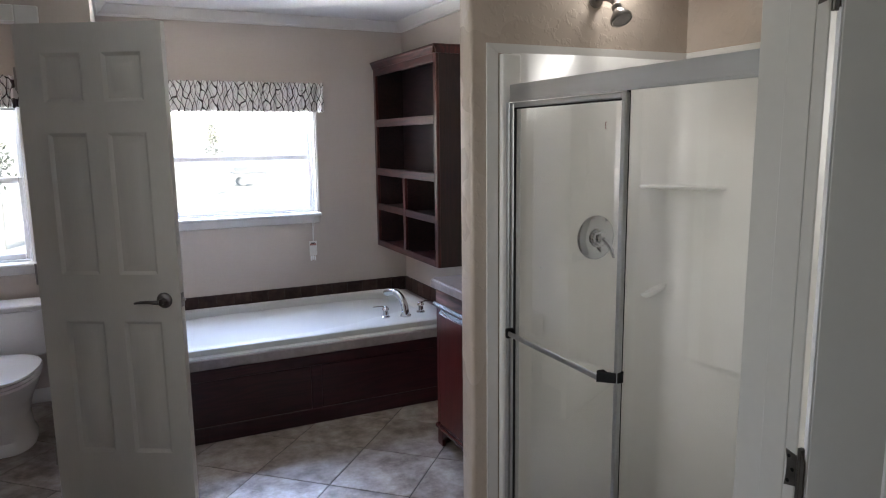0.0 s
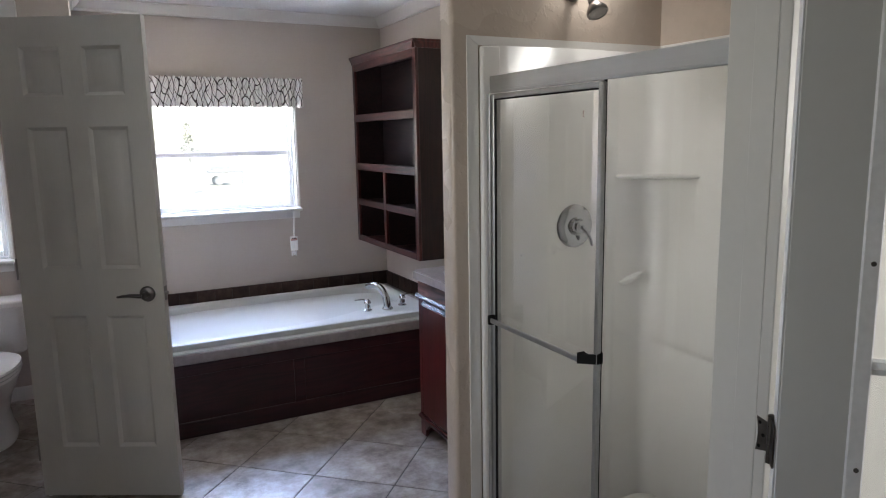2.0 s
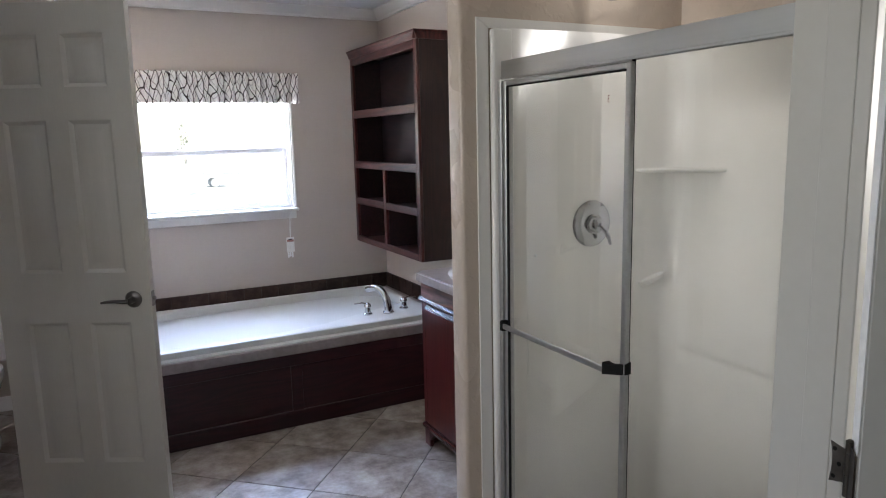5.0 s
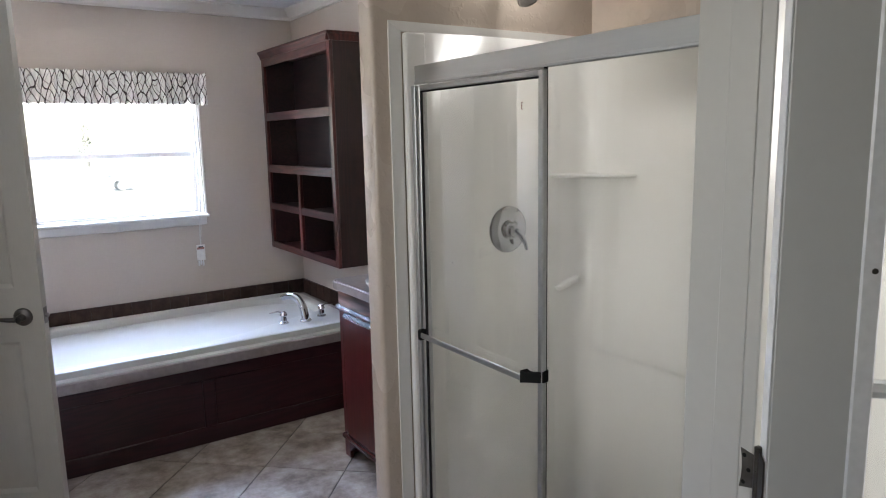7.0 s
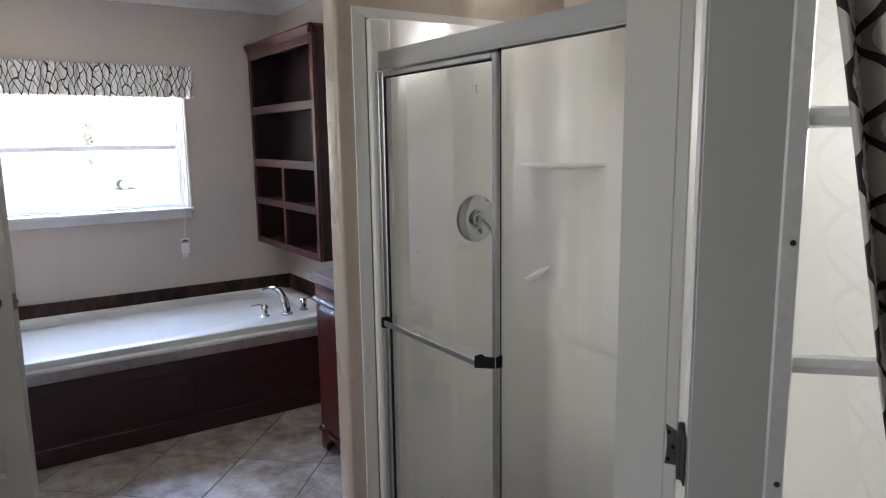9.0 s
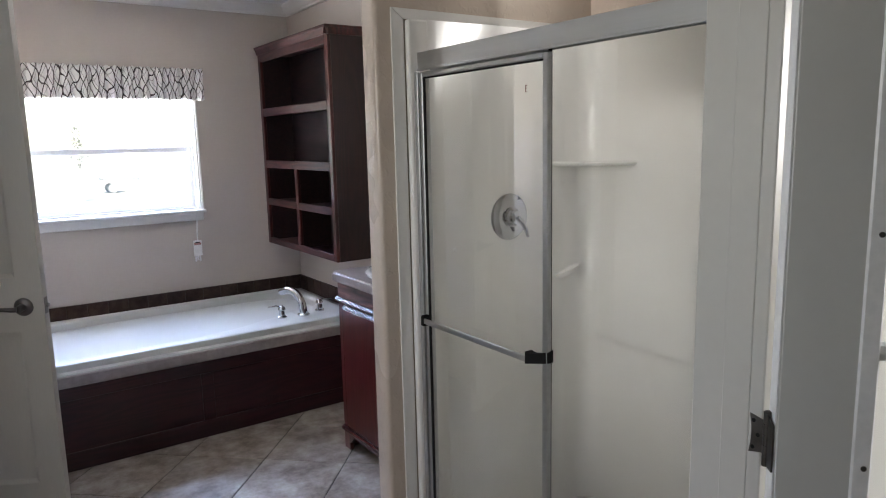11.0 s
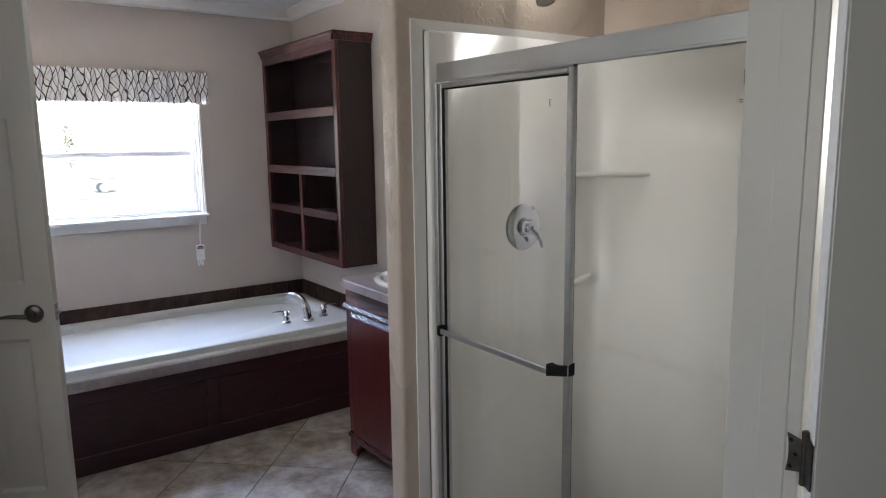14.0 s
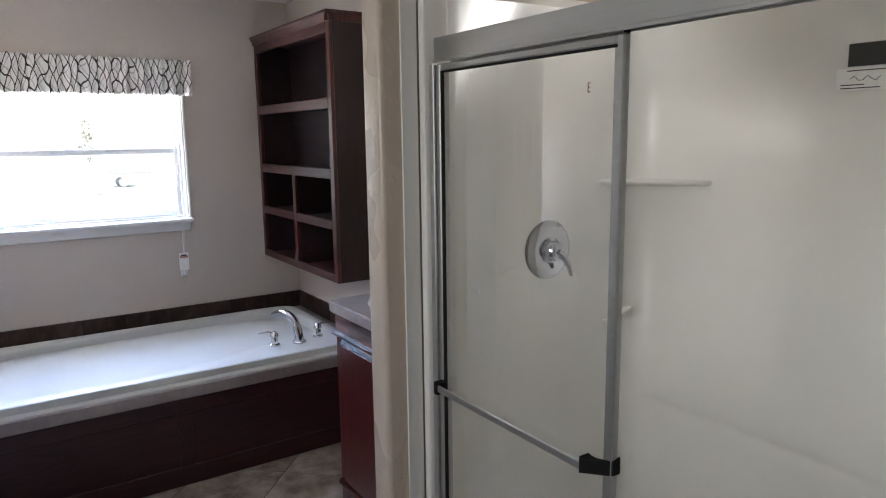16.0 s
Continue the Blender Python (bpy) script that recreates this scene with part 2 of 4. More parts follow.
CHROME = shade("chrome", (0.58, 0.59, 0.61), 0.05, metal=1.0, vary=0.02, grain_amount=0.01, rough_vary=0.03)
DARK_NICKEL = shade("dark_satin_nickel", (0.15, 0.14, 0.135), 0.32, metal=1.0, vary=0.06)
NICKEL = shade("satin_nickel", (0.30, 0.28, 0.265), 0.3, metal=1.0, vary=0.06)
BRONZE = shade("dull_dark_hinge_metal", (0.13, 0.12, 0.11), 0.42, metal=1.0, vary=0.2, scale=30)
ALUMINIUM = shade("brushed_aluminium", (0.52, 0.53, 0.53), 0.40, metal=1.0, vary=0.05, bump=0.08, bump_scale=160, stretch=(1, 0.05, 1))
BLACK = shade("black_rubber", (0.006, 0.006, 0.006), 0.7, spec=0.2)
CLOTH = trellis_cloth("trellis_print_cotton")
GLASS = clear_glass("window_glass")
SHOWER_GLASS = clear_glass("shower_glass", (0.985, 0.995, 0.985))
# carpet colour is made up, kept dark to hold down bounced light
CARPET = shade("beige_carpet", (0.24, 0.21, 0.18), 0.95, vary=0.12, bump=0.6, bump_scale=300, bump_dist=0.006)
GROUND = shade("dry_grass_and_gravel", (0.34, 0.33, 0.27), 0.95, vary=0.3, scale=0.6, bump=0.4, bump_scale=30)
SIDING = shade("pale_vinyl_siding", (0.62, 0.61, 0.58), 0.6, vary=0.05)
PAPER = shade("white_paper", (0.80, 0.79, 0.77), 0.6, vary=0.03)
INK = shade("black_ink", (0.015, 0.015, 0.015), 0.35)
RED_INK = shade("faded_red_pencil", (0.38, 0.20, 0.17), 0.5)
CORD = shade("white_cord", (0.75, 0.75, 0.73), 0.7)


# ---- builders ----
def cube(bm, x0, y0, z0, x1, y1, z1, bevel=0.0, seg=1):
    """A box between two corners, with its edges rounded by bevel."""
    x0, x1, y0, y1, z0, z1 = min(x0, x1), max(x0, x1), min(y0, y1), max(y0, y1), min(z0, z1), max(z0, z1)
    m = Matrix.LocRotScale(((x0 + x1) / 2, (y0 + y1) / 2, (z0 + z1) / 2), None, (x1 - x0, y1 - y0, z1 - z0))
    got = bmesh.ops.create_cube(bm, size=1, matrix=m)
    if bevel:
        edges = {e for v in got["verts"] for e in v.link_edges}
        bmesh.ops.bevel(bm, geom=list(edges), offset=bevel, segments=seg, affect="EDGES", profile=0.5, clamp_overlap=True)
    return bm


def box(*corners, bevel=0.0, seg=1):
    return cube(bmesh.new(), *corners, bevel=bevel, seg=seg)


def boxes(rows, bevel=0.0):
    bm = bmesh.new()
    for r in rows:
        cube(bm, *r, bevel=bevel)
    return bm


def lathe(profile, m=None, steps=32):
    """Profile of (radius, height) turned about z."""
    bm = bmesh.new()
    rings = []
    for r, z in profile:
        rings.append([bm.verts.new((max(r, 1e-5) * math.cos(2 * math.pi * i / steps), max(r, 1e-5) * math.sin(2 * math.pi * i / steps), z)) for i in range(steps)])
    for a, b in zip(rings, rings[1:]):
        for i in range(steps):
            bm.faces.new((a[i], a[(i + 1) % steps], b[(i + 1) % steps], b[i]))
    bm.faces.new(rings[0][::-1])
    bm.faces.new(rings[-1])
    if m is not None:
        bm.transform(m)
    return bm


def tube(points, radii, steps=14, flat=1.0):
    """A round bar along points; flat squashes it across."""
    bm = bmesh.new()
    pts = [Vector(p) for p in points]
    if isinstance(radii, (int, float)):
        radii = [radii] * len(pts)
    rings, side = [], None
    for i, p in enumerate(pts):
        d = (pts[min(i + 1, len(pts) - 1)] - pts[max(i - 1, 0)]).normalized()
        if side is None:
            side = d.cross(Vector((0, 0, 1)))
            side = side if side.length > 0.05 else d.cross(Vector((0, 1, 0)))
        side = (side - d * side.dot(d)).normalized()
        up = side.cross(d)
        rings.append([bm.verts.new(p + radii[i] * (math.cos(2 * math.pi * k / steps) * side + flat * math.sin(2 * math.pi * k / steps) * up)) for k in range(steps)])
    for a, b in zip(rings, rings[1:]):
        for k in range(steps):
            bm.faces.new((a[k], a[(k + 1) % steps], b[(k + 1) % steps], b[k]))
    bm.faces.new(rings[0][::-1])
    bm.faces.new(rings[-1])
    return bm


def arc(a, b, c, count=16):
    """Points of a quadratic curve from a to c, drawn towards b."""
    a, b, c = Vector(a), Vector(b), Vector(c)
    return [(1 - t) ** 2 * a + 2 * t * (1 - t) * b + t * t * c for t in (i / (count - 1) for i in range(count))]


def loft(rings):
    """Skin between rings of points of equal count, closed at both ends."""
    bm = bmesh.new()
    rows = [[bm.verts.new(p) for p in ring] for ring in rings]
    n = len(rows[0])
    for a, b in zip(rows, rows[1:]):
        for i in range(n):
            bm.faces.new((a[i], a[(i + 1) % n], b[(i + 1) % n], b[i]))
    bm.faces.new(rows[0][::-1])
    bm.faces.new(rows[-1])
    return bm


def prism(outline, z0, z1):
    return loft([[(x, y, z0) for x, y in outline], [(x, y, z1) for x, y in outline]])


def sweep(profile, start, end):
    """A moulding: a closed profile of points (off the wall, height) drawn from start to end; the wall lies to the left of the way."""
    a, b = Vector(start), Vector(end)
    d = (b - a).normalized()
    out = Vector((d.y, -d.x, 0))
    return loft([[a + out * o + Vector((0, 0, h)) for o, h in profile], [b + out * o + Vector((0, 0, h)) for o, h in profile]])


def mesh_object(name, bm, material, smooth=True):
    bmesh.ops.recalc_face_normals(bm, faces=bm.faces)
    data = bpy.data.meshes.new(name)
    bm.to_mesh(data)
    bm.free()
    data.materials.append(material)
    if smooth:
        data.polygons.foreach_set("use_smooth", [True] * len(data.polygons))
        data.set_sharp_from_angle(angle=radians(32))
    return new(name, data)


def root_of(ob):
    while ob.parent:
        ob = ob.parent
    return ob


def part(name, bm, material, parent, label=""):
    """One mesh under a thing or a part, drawn in the world's coordinates."""
    bm.transform(root_of(parent).matrix_basis.inverted())
    ob = mesh_object(name, bm, material)
    ob.parent = parent
    return tagged(ob, label)


def thing(name, at, label, category, group="", turn=0.0):
    ob = new(name)
    ob.empty_display_size = 0.1
    ob.matrix_basis = pose(*at, 0, 0, turn)
    return tagged(ob, label, category, group)


def solid(name, bm, material, label, category, group=""):
    return tagged(mesh_object(name, bm, material), label, category, group)


def structure(name, bm, material, label, category):
    return tagged(mesh_object(name, bm, material), label, category, kind="structure")


# ---- plan: far wall y = 0, east wall x = 0, floor z = 0 ----
CEIL = 2.385
WEST, EAST = -3.10, 0.0
DOOR_WALL_N, DOOR_WALL_S = -3.840, -3.962
OPEN_W, OPEN_E = -2.102, -0.914
PART_E, PART_W = -1.953, -2.035
TOILET_S, TOILET_N = -1.395, -1.310
STUB_N, STUB_S, STUB_X = -2.605, -2.690, -0.850
WIN = (-1.815, -0.656, 1.060, 1.860)
TWIN = (-3.000, -2.392, 0.860, 1.860)

# far wall, with its two window openings
rows = [
    (WEST - 0.1, 0.0, 0.0, TWIN[0], 0.12, CEIL), (TWIN[1], 0.0, 0.0, WIN[0], 0.12, CEIL), (WIN[1], 0.0, 0.0, 0.15, 0.12, CEIL),
    (TWIN[0], 0.0, 0.0, TWIN[1], 0.12, TWIN[2]), (TWIN[0], 0.0, TWIN[3], TWIN[1], 0.12, CEIL),
    (WIN[0], 0.0, 0.0, WIN[1], 0.12, WIN[2]), (WIN[0], 0.0, WIN[3], WIN[1], 0.12, CEIL),
]
structure("wall_north", boxes(rows), WALL, "taupe painted wall behind the tub with window openings", "wall")
structure("wall_east", box(0.0, STUB_N, 0.0, 0.15, 0.0, CEIL), WALL, "taupe painted wall behind vanity and shelf", "wall")
structure("wall_shower_back", box(0.062, DOOR_WALL_S, 0.0, 0.15, STUB_N, CEIL), TEXTURED, "tan painted wall above the shower surround", "wall")
# unseen west wall; its opening is added to hold the fill lamp
rows = [(WEST - 0.1, DOOR_WALL_N, 0.0, WEST, -3.80, CEIL), (WEST - 0.1, -3.00, 0.0, WEST, 0.0, CEIL), (WEST - 0.1, -3.80, 0.0, WEST, -3.00, 1.2), (WEST - 0.1, -3.80, 2.1, WEST, -3.00, CEIL)]
structure("wall_west", boxes(rows), WALL, "taupe painted side wall of the bathroom with an added opening for a fill lamp", "wall")
stub = bmesh.new()
cube(stub, STUB_X, STUB_S, 0.0, 0.062, STUB_N, CEIL)
bmesh.ops.bevel(stub, geom=[e for e in stub.edges if all(abs(v.co.x - STUB_X) < 1e-4 for v in e.verts) and abs(e.verts[0].co.z - e.verts[1].co.z) > 1],
                offset=0.014, segments=5, affect="EDGES", profile=0.5)
structure("wall_shower_end", stub, TEXTURED, "tan textured partition between vanity and shower with rounded corners", "wall")
structure("wall_toilet_east", box(PART_W, TOILET_N, 0.0, PART_E, 0.0, CEIL), WALL, "taupe partition between tub and toilet room", "wall")
rows = [(-2.225, TOILET_S, 0.0, PART_E, TOILET_N, CEIL), (WEST, TOILET_S, 0.0, -2.860, TOILET_N, CEIL), (-2.860, TOILET_S, 2.055, -2.225, TOILET_N, CEIL)]
structure("wall_toilet_front", boxes(rows), WALL, "taupe wall of the toilet room with a door opening", "wall")
rows = [
    (WEST, DOOR_WALL_S, 0.0, OPEN_W - 0.034, DOOR_WALL_N, CEIL), (OPEN_E + 0.034, DOOR_WALL_S, 0.0, 0.062, DOOR_WALL_N, CEIL),
    (OPEN_W - 0.034, DOOR_WALL_S, 2.075, OPEN_E + 0.034, DOOR_WALL_N, CEIL),
]
structure("wall_south", boxes(rows), WALL, "wall with the double door opening to the bedroom", "wall")
# the bedroom side of that wall, and the room round the camera
rows = [
    (-4.60, DOOR_WALL_S - 0.012, 0.0, OPEN_W - 0.034, DOOR_WALL_S, CEIL), (OPEN_E + 0.034, DOOR_WALL_S - 0.012, 0.0, 2.30, DOOR_WALL_S, CEIL),
    (OPEN_W - 0.034, DOOR_WALL_S - 0.012, 2.075, OPEN_E + 0.034, DOOR_WALL_S, CEIL),
]
structure("wall_bedroom_north", boxes(rows), BEDROOM_WALL, "cream painted bedroom wall round the double door", "wall")
# unseen east wall; its opening is added for the bedroom fill lamp
rows = [(2.30, -7.6, 0.0, 2.42, -6.0, CEIL), (2.30, -4.6, 0.0, 2.42, DOOR_WALL_S, CEIL), (2.30, -6.0, 0.0, 2.42, -4.6, 0.85), (2.30, -6.0, 2.05, 2.42, -4.6, CEIL)]
structure("wall_bedroom_east", boxes(rows), WALL, "taupe painted bedroom wall with an added opening for a fill lamp", "wall")
# unseen walls, taupe instead of cream so that less light bounces
structure("wall_bedroom_south", box(-4.6, -7.72, 0.0, 2.42, -7.6, CEIL), WALL, "taupe painted bedroom wall", "wall")
structure("wall_bedroom_west", box(-4.72, -7.72, 0.0, -4.6, DOOR_WALL_S, CEIL), WALL, "taupe painted bedroom wall", "wall")
structure("ceiling", box(WEST - 0.1, DOOR_WALL_S, CEIL, 0.15, 0.12, CEIL + 0.1), CEILING, "white painted bathroom ceiling", "ceiling")
structure("ceiling_bedroom", box(-4.72, -7.72, CEIL, 2.42, DOOR_WALL_S, CEIL + 0.1), CEILING, "white painted bedroom ceiling", "ceiling")
structure("floor_bedroom", box(-4.72, -7.72, -0.1, 2.42, DOOR_WALL_N - 0.045, 0.006), CARPET, "beige carpet on the bedroom floor", "floor")
structure("ground", box(-400, -400, -0.72, 400, 400, -0.62), GROUND, "sunlit dry grass and gravel outside", "ground")

# crown moulding
CROWN = [(0.0, CEIL), (0.062, CEIL), (0.062, CEIL - 0.010), (0.050, CEIL - 0.018), (0.034, CEIL - 0.042), (0.016, CEIL - 0.054), (0.012, CEIL - 0.066), (0.0, CEIL - 0.068)]
crown = sweep(CROWN, (PART_E, 0.0, 0), (0.0, 0.0, 0))
for extra in (sweep(CROWN, (0.0, 0.0, 0), (0.0, STUB_N, 0)), sweep(CROWN, (PART_E, TOILET_S, 0), (PART_E, 0.0, 0))):
    tmp = bpy.data.meshes.new("tmp")
    extra.to_mesh(tmp)
    extra.free()
    crown.from_mesh(tmp)
    bpy.data.meshes.remove(tmp)
structure("trim", crown, TRIM, "white crown moulding along the ceiling", "moulding")
BASE = [(0.0, 0.0), (0.012, 0.0), (0.012, 0.070), (0.006, 0.085), (0.0, 0.085)]
structure("baseboard", sweep(BASE, (WEST, 0.0, 0.0), (PART_W, 0.0, 0.0)), TRIM, "white baseboard in the toilet room", "baseboard")

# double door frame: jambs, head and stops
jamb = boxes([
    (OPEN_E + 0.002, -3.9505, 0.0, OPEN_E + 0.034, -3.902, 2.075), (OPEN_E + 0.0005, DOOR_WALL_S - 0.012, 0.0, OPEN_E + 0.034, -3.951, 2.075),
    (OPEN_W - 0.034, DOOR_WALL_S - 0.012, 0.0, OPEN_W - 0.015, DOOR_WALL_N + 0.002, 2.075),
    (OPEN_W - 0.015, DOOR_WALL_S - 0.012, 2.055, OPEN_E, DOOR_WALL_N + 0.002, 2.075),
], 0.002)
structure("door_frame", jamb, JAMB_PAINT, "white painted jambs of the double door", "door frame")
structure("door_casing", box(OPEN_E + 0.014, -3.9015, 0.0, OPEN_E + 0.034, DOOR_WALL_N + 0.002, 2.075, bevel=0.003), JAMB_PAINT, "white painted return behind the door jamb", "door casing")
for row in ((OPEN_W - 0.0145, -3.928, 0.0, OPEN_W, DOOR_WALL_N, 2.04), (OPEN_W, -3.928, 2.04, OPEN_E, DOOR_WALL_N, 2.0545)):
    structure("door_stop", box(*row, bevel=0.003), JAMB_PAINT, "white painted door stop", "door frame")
# toilet room door casing
casing = boxes([
    (-2.225, TOILET_S - 0.016, 0.0, -2.140, TOILET_S, 2.118), (-2.945, TOILET_S - 0.016, 0.0, -2.860, TOILET_S, 2.118), (-2.860, TOILET_S - 0.016, 2.055, -2.225, TOILET_S, 2.118),
], 0.004)
structure("door_casing", casing, TRIM, "white casing round the toilet room door", "door casing")


# ---- windows ----
def window(name, x0, x1, z0, z1, rail, label):
    w = thing(name, ((x0 + x1) / 2, 0.0, z0), label, "window")
    w["kind"] = "structure"
    f = boxes([(x0, 0.045, z0, x0 + 0.022, 0.115, z1), (x1 - 0.022, 0.045, z0, x1, 0.115, z1), (x0 + 0.022, 0.045, z0, x1 - 0.022, 0.115, z0 + 0.025),
               (x0 + 0.022, 0.045, z1 - 0.035, x1 - 0.022, 0.115, z1)], 0.003)
    part("window_frame", f, VINYL, w)
    part("jamb_liner", boxes([(x0, 0.0, z0, x0 + 0.008, 0.044, z1), (x1 - 0.008, 0.0, z0, x1, 0.044, z1)], 0.001), TRIM, w)
    a, b = x0 + 0.023, x1 - 0.023
    lower = part("lower_sash", boxes([(a, 0.055, z0 + 0.026, a + 0.024, 0.080, rail + 0.018), (b - 0.024, 0.055, z0 + 0.026, b, 0.080, rail + 0.018),
                                      (a + 0.024, 0.055, z0 + 0.026, b - 0.024, 0.080, z0 + 0.060), (a + 0.024, 0.052, rail - 0.018, b - 0.024, 0.080, rail + 0.018)], 0.004), VINYL, w)
    upper = part("upper_sash", boxes([(a, 0.086, rail - 0.016, a + 0.020, 0.108, z1 - 0.036), (b - 0.020, 0.086, rail - 0.016, b, 0.108, z1 - 0.036),
                                      (a + 0.020, 0.086, rail - 0.016, b - 0.020, 0.108, rail + 0.016), (a + 0.020, 0.086, z1 - 0.062, b - 0.020, 0.108, z1 - 0.036)], 0.004), VINYL, w)
    for sash, row in ((lower, (a + 0.024, 0.066, z0 + 0.060, b - 0.024, 0.069, rail - 0.018)), (upper, (a + 0.020, 0.096, rail + 0.016, b - 0.020, 0.099, z1 - 0.062))):
        pane = part("pane", box(*row), GLASS, sash)
        pane.visible_shadow = False
    part("window_stool", box(x0 - 0.014, -0.062, z0 - 0.006, x1 + 0.014, 0.044, z0 + 0.014, bevel=0.006, seg=3), TRIM, w, "white painted window stool")
    part("apron", box(x0 - 0.006, -0.018, z0 - 0.058, x1 + 0.006, -0.0005, z0 - 0.0065, bevel=0.004), TRIM, w)
    part("side_casing", box(x1 + 0.001, -0.012, z0 + 0.0145, x1 + 0.014, -0.0005, z1, bevel=0.002), TRIM, w)
    part("side_casing", box(x0 - 0.014, -0.012, z0 + 0.0145, x0 - 0.001, -0.0005, z1, bevel=0.002), TRIM, w)
    return w


window("window_1", *WIN, 1.456, "white vinyl single-hung window over the tub")
window("window_2", *TWIN, 1.36, "white vinyl single-hung window in the toilet room")


def raised_blind(x0, x1, z1, label):
    """A mini blind drawn up under the valance: headrail, a stack of slats and the bottom rail."""
    b = thing("raised_blind", ((x0 + x1) / 2, -0.025, z1), label, "window blind")
    part("headrail", box(x0 + 0.01, -0.046, z1 - 0.028, x1 - 0.01, -0.004, z1, bevel=0.003), VINYL, b)
    for i in range(14):
        z = z1 - 0.034 - 0.0042 * i
        part("slat", box(x0 + 0.014, -0.038, z - 0.0012, x1 - 0.014, -0.012, z), VINYL, b)
    part("bottom_rail", box(x0 + 0.014, -0.040, z1 - 0.108, x1 - 0.014, -0.010, z1 - 0.094, bevel=0.003), VINYL, b)
    return b


raised_blind(WIN[0], WIN[1], 1.868, "white mini blind drawn up under the valance above the tub")
raised_blind(TWIN[0], TWIN[1], 1.868, "white mini blind drawn up under the toilet room valance")


def cloth_sheet(name, columns, rows_, place, across, down, printed=None):
    """A gathered sheet; place(u, v) gives points; the print follows across and down in metres."""
    bm = bmesh.new()
    uv = bm.loops.layers.uv.new("UVMap")
    grid = [[bm.verts.new(place(i / columns, j / rows_)) for i in range(columns + 1)] for j in range(rows_ + 1)]
    for j in range(rows_):
        for i in range(columns):
            f = bm.faces.new((grid[j][i], grid[j][i + 1], grid[j + 1][i + 1], grid[j + 1][i]))
            for loop, (a, b) in zip(f.loops, ((i, j), (i + 1, j), (i + 1, j + 1), (i, j + 1))):
                loop[uv].uv = printed(a / columns, b / rows_) if printed else (across * a / columns, down * b / rows_)
    return bm


def thicken(ob, d):
    s = ob.modifiers.new("cloth", "SOLIDIFY")
    s.thickness, s.offset = d, 0
    return ob


def valance(x0, x1, z0, z1, seed, label):
    v = thing("valance", ((x0 + x1) / 2, -0.05, z0), label, "valance")
    rnd = random.Random(seed)
    waves = [(rnd.uniform(15, 21), rnd.uniform(0, 6), 0.0175), (rnd.uniform(27, 36), rnd.uniform(0, 6), 0.0090), (rnd.uniform(48, 60), rnd.uniform(0, 6), 0.003)]

    def place(u, w):
        ret = 0.055
        run = (x1 - x0) + 2 * ret
        s = u * run
        fold = sum(a * math.sin(2 * math.pi * k * u + p + 0.5 * math.sin(5 * w + k)) for k, p, a in waves) * (0.45 + 0.55 * w)
        if abs(w - 0.14) < 0.05:
            fold *= 0.6
        z = z1 + (z0 - z1) * w + 0.004 * math.sin(2 * math.pi * waves[1][0] * u + 1)
        bulge = 0.012 * math.exp(-((w - 0.14) / 0.10) ** 2)
        if s < ret:
            return (x0 + fold * 0.4, -0.010 - s, z)
        if s > run - ret:
            return (x1 + fold * 0.4, -0.010 - (run - s), z)
        return (x0 + s - ret, -0.066 - bulge - fold - 0.006 * w, z)

    def printed(u, w):
        # the print is squeezed unevenly where the cloth is bunched
        a = u * (x1 - x0) * 3.7 + 0.022 * math.sin(2 * math.pi * 7 * u + seed) + 0.014 * math.sin(2 * math.pi * 17 * u + 2 * seed) + 0.012 * math.sin(9 * w + 31 * u)
        return a, (z1 - z0) * w * 1.0 + 0.02 * math.sin(2 * math.pi * 4.3 * u + seed) + 0.014 * math.sin(2 * math.pi * 13 * u)

    sheet = part("gathered_cloth", cloth_sheet("gathered_cloth", 520, 14, place, 1, 1, printed), CLOTH, v)
    thicken(sheet, 0.0015)
    part("rod", tube([(x0 + 0.004, -0.052, z1 - 0.027), (x1 - 0.004, -0.052, z1 - 0.027)], 0.008), VINYL, v)
    for x in (x0 + 0.012, x1 - 0.012):
        part("bracket", box(x - 0.006, -0.058, z1 - 0.045, x + 0.006, -0.001, z1 - 0.038), VINYL, v)
    return v


valance(-1.862, -0.608, 1.758, 1.948, 3, "gathered off-white cotton valance with brown trellis print over the tub")
valance(-3.035, -2.358, 1.775, 1.952, 8, "gathered trellis print cotton valance over the toilet room window")

# blind cord with its paper tag
cord = thing("blind_cord", (-0.705, -0.02, 1.0), "white blind cords with a paper warning tag hanging below the sill", "blind cord")
for dx in (-0.005, 0.004):
    part("cord", tube(arc((-0.700 + dx, -0.066, 1.072), (-0.715 + dx, -0.067, 0.97), (-0.705 + dx * 0.3, -0.030, 0.872)), 0.0022, 8), CORD, cord)
tag = part("tag", box(-0.735, -0.034, 0.775, -0.682, -0.031, 0.876, bevel=0.001), PAPER, cord, "white paper tag")
part("printed_band", box(-0.731, -0.0352, 0.846, -0.686, -0.0342, 0.860), RED_INK, tag)
part("printed_band", box(-0.722, -0.0352, 0.858, -0.695, -0.0342, 0.866), INK, tag)
for i, x in enumerate((-0.724, -0.711, -0.697)):
    part("tassel", lathe([(0.003, 0), (0.006, 0.004), (0.0055, 0.03), (0.002, 0.036)], pose(x, -0.030, 0.738 + 0.006 * (i % 2)), 12), VINYL, cord)


